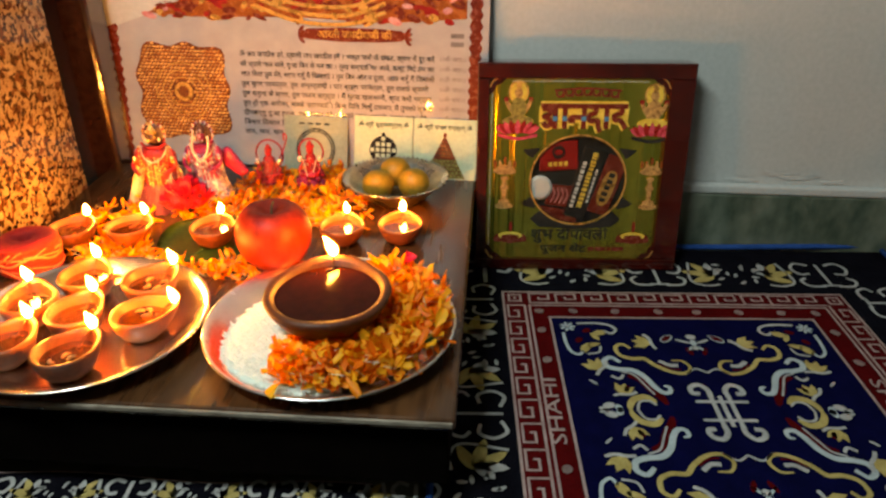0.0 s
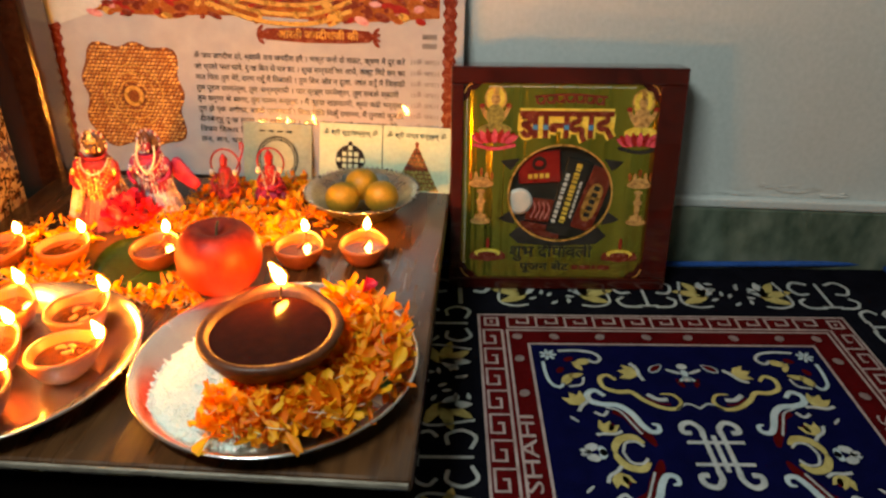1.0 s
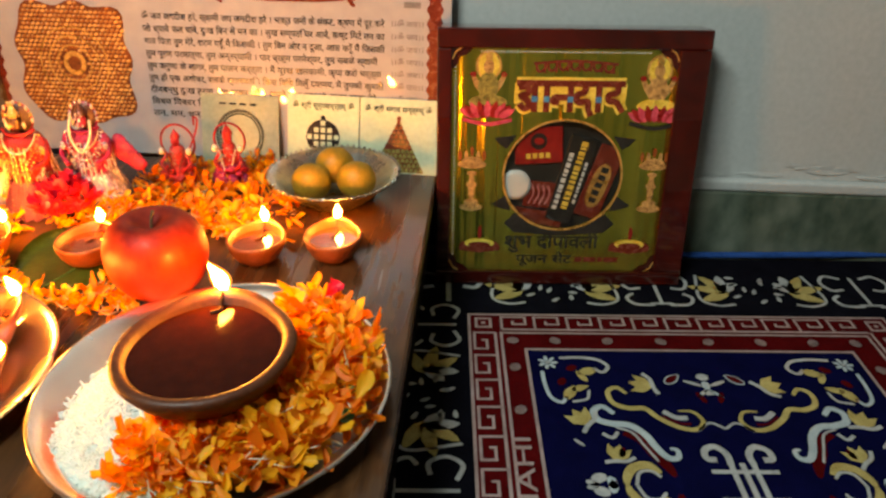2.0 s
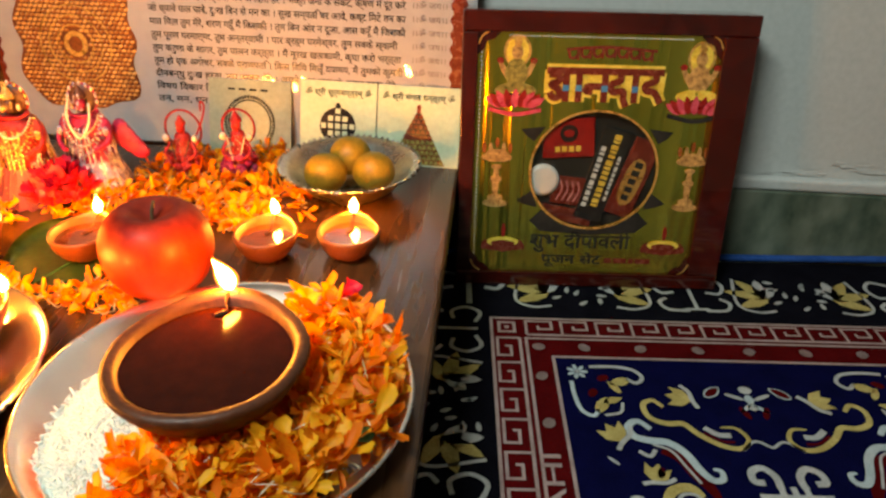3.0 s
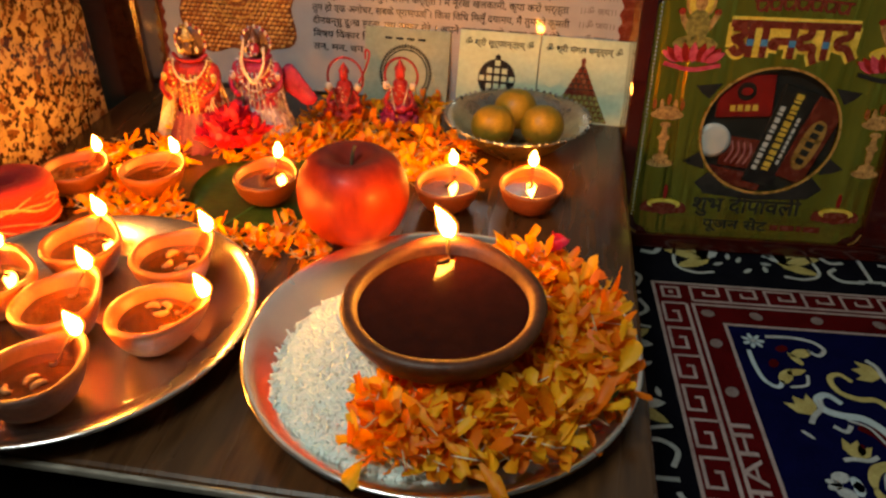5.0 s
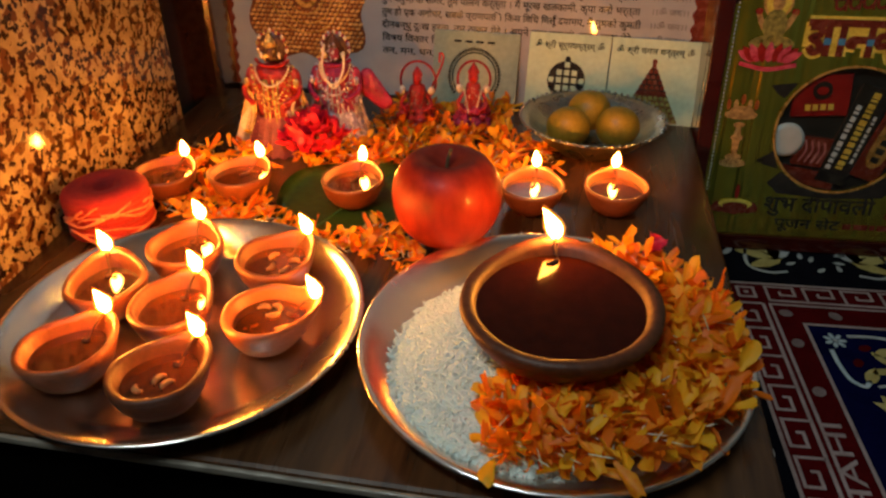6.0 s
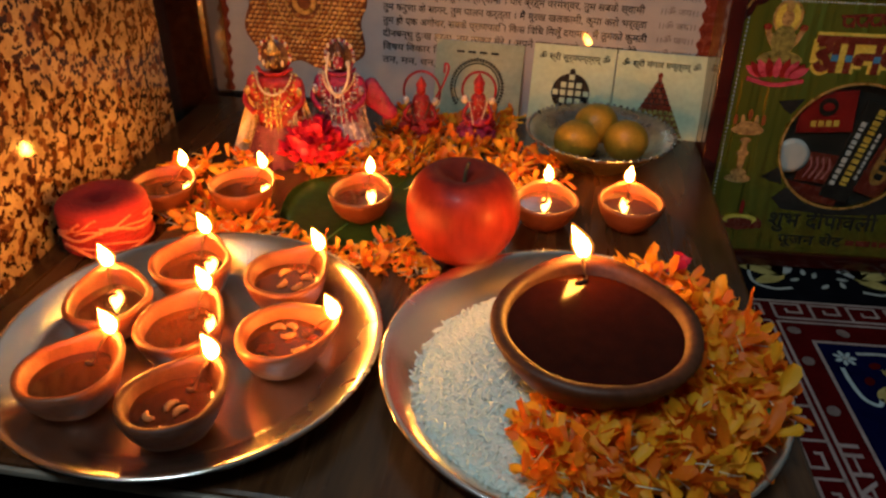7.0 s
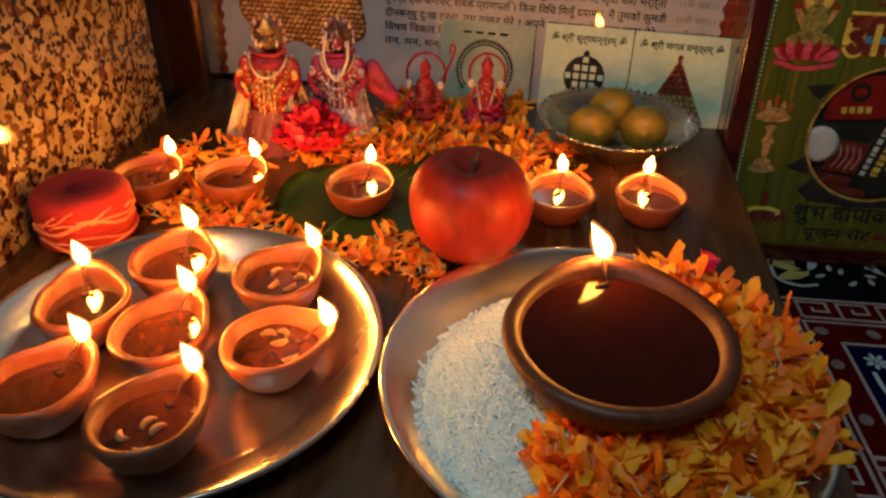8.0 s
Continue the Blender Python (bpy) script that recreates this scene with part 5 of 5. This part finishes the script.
    part("golden_disc", bm, [M_DISC, M_INK_GOLD, M_DISC_DARK, M_DISC_GLINT], t, "orange and gold scaled disc print with painted glints")


poster()


# ---- foil cards ----
def card(x0, x1, h, y0, lean, mat, draw, label, lift=0.0):
    m = Matrix.Translation((x0, y0, TOP + lift)) @ pose(0, 0, 0, 0, 0, math.degrees(math.atan(-0.12))) @ pose(0, 0, 0, 90 - lean, 0, 0)
    t = thing("foil_card", m, label, "card", "printed foil cards")
    w = (x1 - x0)
    part("sheet", box(bmesh.new(), 0, 0, -0.0016, w, h, 0, 0.0004), mat, t)
    draw(t, w, h)


def yantra_round(t, w, h):
    Z = 0.0004
    bm = bmesh.new()
    letters(bm, "ॐ श्री सूर्ययन्त्रम् ॐ", 0.0085, pose(0.006, h - 0.0145, Z), 0, w - 0.012)
    part("heading", bm, M_INK, t)
    bm = bmesh.new()
    cx, cy, r = w * 0.5, h * 0.44, 0.0195
    blob(bm, cx, cy, r, r, Z, 0, 0, 30)
    blob(bm, cx, cy + r + 0.001, 0.003, 0.004, Z, 0)
    part("round_grid", bm, M_INK, t, "black round grid print")
    for i in range(5):
        for j in range(5):
            x, y = cx + 0.0078 * (i - 2), cy + 0.0078 * (j - 2)
            if math.hypot(x - cx, y - cy) < r - 0.003:
                bm = bmesh.new()
                poly(bm, ((x - 0.0027, y - 0.0027), (x + 0.0027, y - 0.0027), (x + 0.0027, y + 0.0027), (x - 0.0027, y + 0.0027)), Z + 0.0003, 0)
                part("grid_cell", bm, M_CARD, t)


def yantra_triangle(t, w, h):
    Z = 0.0004
    bm = bmesh.new()
    letters(bm, "ॐ श्री मंगल यन्त्रम् ॐ", 0.0085, pose(0.005, h - 0.0145, Z), 0, w - 0.012)
    part("heading", bm, M_INK, t)
    bm = bmesh.new()
    rows, cx, y0 = 11, w * 0.5, 0.002
    poly(bm, ((cx - 0.030, y0 - 0.0005), (cx + 0.030, y0 - 0.0005), (cx + 0.014, y0 + 0.0305), (cx - 0.014, y0 + 0.0305)), Z - 0.0001, 3)
    poly(bm, ((cx - 0.014, y0 + 0.0305), (cx + 0.014, y0 + 0.0305), (cx, y0 + 0.059)), Z - 0.0001, 2)
    for j in range(rows):
        y = y0 + j * 0.0053
        half = 0.029 * (1 - j / rows)
        n = max(1, int(2 * half / 0.0052))
        for i in range(n):
            x = cx + (i - (n - 1) / 2) * 0.0052
            poly(bm, ((x - 0.0023, y), (x + 0.0023, y), (x + 0.0018, y + 0.0043), (x - 0.0018, y + 0.0043)), Z, 0 if j > 4 else 1)
    blob(bm, cx, y0 + rows * 0.0053 + 0.001, 0.0025, 0.003, Z, 0)
    part("stepped_triangle", bm, [M_INK_MAROON, M_OLIVE, M_INK, M_INK_MAROON], t, "maroon and olive triangle of small blocks")


def yantra_arch(t, w, h):
    Z = 0.0004
    bm = bmesh.new()
    for k in range(4):
        poly(bm, [(0.022 + 0.012 * k, h - 0.0115), (0.030 + 0.012 * k, h - 0.0115), (0.030 + 0.012 * k, h - 0.0093), (0.022 + 0.012 * k, h - 0.0093)], Z, 0)
    part("heading", bm, M_INK, t)
    bm = bmesh.new()
    for i in range(40):
        a = radians(-40 + 260 * i / 39)
        blob(bm, w * 0.5 + 0.027 * math.cos(a), h * 0.42 + 0.028 * math.sin(a), 0.0022, 0.0014, Z, 0, math.degrees(a), 6)
    ribbon(bm, [(w * 0.5 + 0.0235 * math.cos(radians(a)), h * 0.42 + 0.0245 * math.sin(radians(a))) for a in range(-40, 221, 20)], 0.0014, Z, 0)
    part("ring_print", bm, M_INK, t, "dark ring print")


card(-0.229, -0.137, 0.079, 0.890, 16, M_CARD_DULL, yantra_arch, "dull grey-green foil card with a ring print")
card(-0.128, -0.045, 0.083, 0.878, 17, M_CARD, yantra_round, "pale yellow-green foil card with a black round grid")
card(-0.0445, 0.044, 0.083, 0.868, 17, M_CARD, yantra_triangle, "pale yellow-green foil card with a stepped triangle")


# ---- gift box ----
BW, BH, BD = 0.281, 0.284, 0.045
GIFT = Matrix.Translation((0.044, 0.811, 0.001)) @ pose(0, 0, 0, 90 - 8.0, 0, 0)


def gift_box():
    t = thing("gift_box", GIFT, "maroon gift box with a gold foil front and round window", "gift box")
    GX0, GX1, GY0, GY1 = 0.0155, 0.249, 0.016, 0.264
    D = -0.004
    bm = bmesh.new()
    box(bm, 0, 0, -BD, BW, BH, -0.012, 0.001)
    part("carton", bm, M_MAROON, t)
    names = ("frame_bottom", "frame_top", "frame_left", "frame_right")
    for n, (a, b, c, d) in zip(names, ((0, 0, BW, GY0), (0, GY1, BW, BH), (0, GY0 + 0.0003, GX0, GY1 - 0.0003), (GX1, GY0 + 0.0003, BW, GY1 - 0.0003))):
        part(n, box(bmesh.new(), a, b, -0.0118, c, d, 0, 0.0016), M_MAROON, t)
    cx, cy, r = BW * 0.49, BH * 0.452, 0.0635
    # foil front with a round hole
    bm = bmesh.new()
    n = 64
    outer, inner = [], []
    for i in range(n):
        a = 2 * math.pi * i / n
        c, s = math.cos(a), math.sin(a)
        tx = (GX1 - 0.0002 - cx) / c if c > 1e-6 else (GX0 + 0.0002 - cx) / c if c < -1e-6 else 9
        ty = (GY1 - 0.0002 - cy) / s if s > 1e-6 else (GY0 + 0.0002 - cy) / s if s < -1e-6 else 9
        k = min(tx, ty)
        outer.append(bm.verts.new((cx + k * c, cy + k * s, D)))
        inner.append(bm.verts.new((cx + r * c, cy + r * 0.96 * s, D)))
    low = [bm.verts.new((v.co.x, v.co.y, D - 0.0016)) for v in inner]
    for i in range(n):
        j = (i + 1) % n
        bm.faces.new((outer[i], outer[j], inner[j], inner[i]))
        bm.faces.new((inner[i], inner[j], low[j], low[i]))
    part("foil_front", bm, M_FOIL, t, "gold foil front panel")
    for x, y in ((GX0, GY0), (GX1, GY0), (GX0, GY1), (GX1, GY1)):
        bm = bmesh.new()
        sx, sy = (1 if x == GX0 else -1), (1 if y == GY0 else -1)
        poly(bm, ((x, y), (x + sx * 0.022, y), (x + sx * 0.015, y + sy * 0.007), (x + sx * 0.008, y + sy * 0.009), (x + sx * 0.006, y + sy * 0.016), (x, y + sy * 0.022))[::1 if sx * sy > 0 else -1], D + 0.0006, 0)
        ribbon(bm, [(x - sx * 0.002 + sx * 0.012, y), (x + sx * 0.004, y + sy * 0.004), (x + sx * 0.0, y + sy * 0.012)], 0.0015, D + 0.0012, 1)
        part("corner_print", bm, [M_MAROON, M_INK_GOLD], t, "maroon corner ornaments")
    Z = D + 0.0005
    # ring and dark flourishes round the window
    bm = bmesh.new()
    rr = [(cx + (r + 0.0012) * math.cos(radians(a)), cy + (r + 0.0012) * 0.96 * math.sin(radians(a))) for a in range(0, 361, 8)]
    ribbon(bm, rr, 0.0024, Z + 0.0004, 0, 2)
    for s in (-1, 1):
        poly(bm, [(cx + s * u, cy + v) for u, v in ((0.052, 0.045), (0.076, 0.042), (0.070, 0.035), (0.062, 0.030))][::s], Z, 1)
        poly(bm, [(cx + s * u, cy + v) for u, v in ((0.061, -0.022), (0.077, -0.033), (0.068, -0.037), (0.055, -0.040))][::s], Z, 1)
        poly(bm, [(cx + s * u, cy + v) for u, v in ((0.0, -0.064), (0.03, -0.058), (0.05, -0.043), (0.062, -0.055), (0.05, -0.066), (0.0, -0.0695))][::s], Z, 1)
    part("window_ring", bm, [M_INK_GOLD, M_BLACK], t, "gilded ring with black flourishes")
    bm = bmesh.new()
    for k in range(62):
        v = GY0 + 0.004 + (GY1 - GY0 - 0.008) * k / 61
        blob(bm, GX0 + 0.0035, v, 0.0009, 0.0009, Z, 0, 45, 4)
        blob(bm, GX0 + 0.03 + (GX1 - GX0 - 0.06) * k / 61, GY1 - 0.0035, 0.0009, 0.0009, Z, 0, 45, 4)
    part("dotted_edge", bm, M_WHITE, t, "row of tiny white dots", kind="stuff")
    # things behind the window
    bm = bmesh.new()
    box(bm, cx - 0.064, cy - 0.066, -0.0117, cx + 0.064, cy + 0.066, -0.0112)
    part("dark_lining", bm, M_BLACK, t, "black lining behind the window")
    bm = bmesh.new()
    box(bm, -0.026, -0.019, 0, 0.026, 0.021, 0.0035, 0.0008)
    red = part("matchbox", bm, M_RED, t, "red matchbox inside", pose(cx - 0.027, cy + 0.032, -0.0111, 0, 0, 4))
    bm = bmesh.new()
    blob(bm, 0, 0.006, 0.009, 0.009, 0.0039, 0, 0, 20)
    blob(bm, 0, 0.006, 0.0055, 0.004, 0.0043, 1, 0, 12)
    for k in range(4):
        poly(bm, ((-0.014 + 0.007 * k, -0.013), (-0.009 + 0.007 * k, -0.013), (-0.009 + 0.007 * k, -0.007), (-0.014 + 0.007 * k, -0.007)), 0.0039, 2)
    part("matchbox_print", bm, [M_BLACK, M_RED, M_YELLOW], red, "black disc and yellow bars")
    bm = bmesh.new()
    box(bm, -0.015, -0.05, 0, 0.015, 0.05, 0.003, 0.0006)
    blk = part("black_packet", bm, M_BLACK, t, "black printed packet inside", pose(cx + 0.011, cy - 0.006, -0.0111, 0, 0, -14))
    bm = bmesh.new()
    for u, v, w, h, mi in ((-0.009, -0.003, 0.005, 0.066, 0), (0.0015, 0.004, 0.007, 0.075, 1), (0.010, 0.0, 0.003, 0.05, 0)):
        rnd = random.Random(int(900 + u * 1e4))
        y = v - h / 2
        while y < v + h / 2:
            s = rnd.uniform(0.003, 0.008)
            poly(bm, ((u - w / 2, y), (u + w / 2, y), (u + w / 2, y + s * 0.7), (u - w / 2, y + s * 0.7)), 0.0034, mi)
            y += s
    part("packet_print", bm, [M_WHITE, M_YELLOW], blk, "white and yellow print bars")
    bm = bmesh.new()
    box(bm, -0.014, -0.042, 0, 0.014, 0.042, 0.003, 0.0006)
    pk = part("dark_packet", bm, M_INK_MAROON, t, "dark packet with a gold label inside", pose(cx + 0.042, cy - 0.008, -0.0109, 0, 0, -18))
    bm = bmesh.new()
    poly(bm, [(0.008 * math.cos(a) * 1.2, -0.004 + 0.026 * math.copysign(abs(math.sin(a)) ** 0.6, math.sin(a))) for a in [2 * math.pi * i / 24 for i in range(24)]], 0.0034, 0)
    for k in range(5):
        poly(bm, ((-0.004, -0.024 + 0.009 * k), (0.004, -0.024 + 0.009 * k), (0.004, -0.018 + 0.009 * k), (-0.004, -0.018 + 0.009 * k)), 0.0038, 1)
    part("gold_label", bm, [M_INK_GOLD, M_BLACK], pk, "gold label with dark bars")
    bm = bmesh.new()
    lathe(bm, [(0.0002, 0.004), (0.012, 0.004), (0.0165, 0.0035), (0.017, 0.0)], 28)
    part("white_tablet", bm, M_WHITE, t, "round white tablet inside", pose(cx - 0.05, cy - 0.012, -0.0111))
    bm = bmesh.new()
    box(bm, -0.018, -0.016, 0, 0.018, 0.014, 0.0026, 0.0006)
    sm = part("red_packet", bm, M_INK_MAROON, t, "dull red packet inside", pose(cx - 0.022, cy - 0.022, -0.0111, 0, 0, -6))
    bm = bmesh.new()
    for k in range(4):
        ribbon(bm, [(-0.012 + 0.006 * k, -0.012), (-0.008 + 0.006 * k, 0.0), (-0.011 + 0.006 * k, 0.01)], 0.0016, 0.003, 0)
    part("packet_print", bm, M_INK_PINK, sm, "pink streaks")
    bm = bmesh.new()
    box(bm, -0.03, -0.008, 0, 0.024, 0.008, 0.0024, 0.0006)
    part("red_stick", bm, M_INK_MAROON, t, "red wrapped piece inside", pose(cx - 0.02, cy - 0.05, -0.0111, 0, 0, -10))
    bm = bmesh.new()
    blob(bm, cx, cy, r - 0.0003, (r - 0.0003) * 0.96, D - 0.0013, 0, 0, 48)
    film = part("window_film", bm, M_FILM, t, "clear plastic film in the window")
    film.visible_shadow = False
    # printed figures become plain shapes
    for u, v, mirror in ((0.19, 0.765, 1), (0.82, 0.755, -1)):
        bm = bmesh.new()
        x, y = BW * u, BH * v
        blob(bm, x, y + 0.029, 0.0135, 0.0155, Z, 0, 0, 22)
        blob(bm, x, y + 0.029, 0.011, 0.013, Z + 0.0003, 1, 0, 22)
        blob(bm, x, y + 0.028, 0.0055, 0.0075, Z + 0.0006, 2, 0, 14)
        blob(bm, x, y + 0.038, 0.004, 0.0055, Z + 0.0006, 0, 0, 8)
        blob(bm, x, y + 0.008, 0.011, 0.0145, Z + 0.0006, 3 if mirror > 0 else 2, 0, 16)
        for s in (-1, 1):
            blob(bm, x + s * 0.013, y + 0.012, 0.0028, 0.011, Z + 0.0005, 2, -s * 25, 10)
            blob(bm, x + s * 0.016, y + 0.02, 0.0035, 0.003, Z + 0.0005, 4, 0, 8)
            blob(bm, x + s * 0.009, y - 0.007, 0.012, 0.0055, Z + 0.0008, 5 if mirror > 0 else 1, -s * 12, 12)
        for k in range(9):
            a = -80 + 20 * k
            blob(bm, x + 0.021 * math.sin(radians(a)), y - 0.021 + 0.005 * math.cos(radians(a)), 0.0095, 0.0042, Z + 0.001 + 1e-5 * k, 4 if k % 2 else 6, 90 - a * 0.75, 10, 0.6)
        ribbon(bm, [(x - 0.026, y - 0.027), (x, y - 0.032), (x + 0.026, y - 0.027)], 0.004, Z + 0.0013, 6 if mirror > 0 else 7)
        part("seated_print", bm, [M_INK_GOLD, M_YELLOW, M_SKIN, M_OLIVE, M_RED, M_OLIVE, M_PINK, M_BLACK], t, "seated shape on a flower print")
    for u in (0.137, 0.838):
        bm = bmesh.new()
        x, y = BW * u, BH * 0.31
        for rx, ry, yy in ((0.013, 0.0045, 0.004), (0.008, 0.004, 0.010), (0.0035, 0.018, 0.027), (0.006, 0.0035, 0.03), (0.0055, 0.003, 0.043), (0.016, 0.005, 0.053), (0.012, 0.006, 0.056)):
            blob(bm, x, y + yy, rx, ry, Z + 0.0002 + yy * 0.01, 0, 0, 12)
        for k in range(5):
            blob(bm, x + 0.0065 * (k - 2), y + 0.063 + (0.005 if k == 2 else 0), 0.0022, 0.0055, Z + 0.001, 0 if k % 2 else 1, 0, 8)
        part("lamp_print", bm, [M_SKIN, M_INK_ORANGE], t, "golden standing lamp print")
    for u in (0.175, 0.78):
        bm = bmesh.new()
        x, y = BW * u, BH * 0.155
        for k in range(7):
            blob(bm, x + 0.0062 * (k - 3), y - 0.003 + 0.0015 * abs(k - 3), 0.0065, 0.004, Z + 1e-5 * k, 0, 20 * (3 - k), 8)
        blob(bm, x, y + 0.005, 0.017, 0.0055, Z + 0.0006, 1, 0, 16)
        blob(bm, x, y + 0.003, 0.013, 0.004, Z + 0.0009, 0, 0, 12)
        blob(bm, x, y + 0.018, 0.0022, 0.0085, Z + 0.0006, 2, 0, 8)
        part("little_lamp_print", bm, [M_INK_MAROON, M_YELLOW, M_RED], t, "maroon little lamp print")
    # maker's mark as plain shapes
    x0, x1, yb = BW * 0.295, BW * 0.70, BH * 0.70
    span = x1 - x0
    strokes = [[(0.0, 1.0), (1.0, 1.0)], [(0.17, 0.95), (0.17, 0.0)], [(0.28, 0.95), (0.28, 0.0)], [(0.50, 0.95), (0.50, 0.0)], [(0.76, 0.95), (0.76, 0.0)], [(0.35, 0.52), (0.49, 0.52)]]
    bends = [[(0.02, 0.88), (0.10, 0.86), (0.11, 0.66), (0.04, 0.55), (0.10, 0.42), (0.12, 0.2), (0.07, 0.12), (0.03, 0.3)], [(0.36, 0.56), (0.34, 0.38), (0.40, 0.34)],
             [(0.63, 0.95), (0.63, 0.72), (0.56, 0.6), (0.57, 0.36), (0.66, 0.38), (0.67, 0.12), (0.70, -0.12)], [(0.93, 0.95), (0.93, 0.72), (0.85, 0.6), (0.86, 0.42), (0.93, 0.36), (0.99, 0.02)]]
    edge_bm = bmesh.new()
    lines = [[(x0 + span * u, yb + 0.030 * v) for u, v in line] for line in strokes + bends]
    for k, pts in enumerate(lines):
        ribbon(edge_bm, pts, 0.0125, Z + 1e-5 * k, 0, 5, curved=len(pts) > 2)
    poly(edge_bm, [(x0 - 0.002, yb + 0.008), (x1 + 0.001, yb + 0.008), (x1 + 0.002, yb + 0.03), (x0 - 0.002, yb + 0.03)], Z - 0.0001, 0)
    mark = part("maker_mark", edge_bm, M_YELLOW, t, "yellow edge of the red and blue mark")
    for k, pts in enumerate(lines):
        bm = bmesh.new()
        ribbon(bm, pts, 0.0066, Z + 0.0005 + 1e-5 * k, 0, 5, curved=len(pts) > 2)
        if len(pts) == 2 and pts[0][0] == pts[1][0]:
            ribbon(bm, [(pts[0][0], yb + 0.0165), (pts[0][0], yb + 0.0105)], 0.0062, Z + 0.0009, 1, curved=False)
        part("stroke", bm, [M_INK_MAROON, M_BLUE], mark)
    bm = bmesh.new()
    for k in range(7):
        x, y = BW * 0.365 + 0.0118 * k, BH * 0.842 + 0.0022 * math.sin(math.pi * k / 6)
        ribbon(bm, [(x, y + 0.009), (x + 0.001, y + 0.003), (x + 0.005, y + 0.0015), (x + 0.0085, y + 0.0045)], 0.0026, Z + 1e-5 * k, 0, 4)
        ribbon(bm, [(x + 0.009, y + 0.0105), (x + 0.009, y)], 0.0024, Z + 0.0002, 0, curved=False)
    ribbon(bm, [(BW * 0.355, BH * 0.876), (BW * 0.50, BH * 0.886), (BW * 0.665, BH * 0.876)], 0.0026, Z + 0.0003, 0)
    part("small_mark", bm, M_INK_MAROON, t, "small maroon mark")
    bm = bmesh.new()
    letters(bm, "शुभ दीपावली", 0.022, pose(BW * 0.275, BH * 0.155, Z), 0, 0.107)
    part("greeting", bm, M_BLACK, t, "black greeting lettering")
    bm = bmesh.new()
    letters(bm, "पूजन सेट", 0.0145, pose(BW * 0.325, BH * 0.09, Z), 0, 0.064)
    part("subtitle", bm, M_BLACK, t, "black lettering")
    bm = bmesh.new()
    for k, w in enumerate((0.008, 0.014, 0.005, 0.016)):
        x = BW * 0.565 + (0, 0.01, 0.026, 0.033)[k]
        poly(bm, ((x, BH * 0.095), (x + w, BH * 0.095), (x + w, BH * 0.115), (x, BH * 0.115)), Z, 0)
    part("small_print", bm, M_INK_MAROON, t)


gift_box()
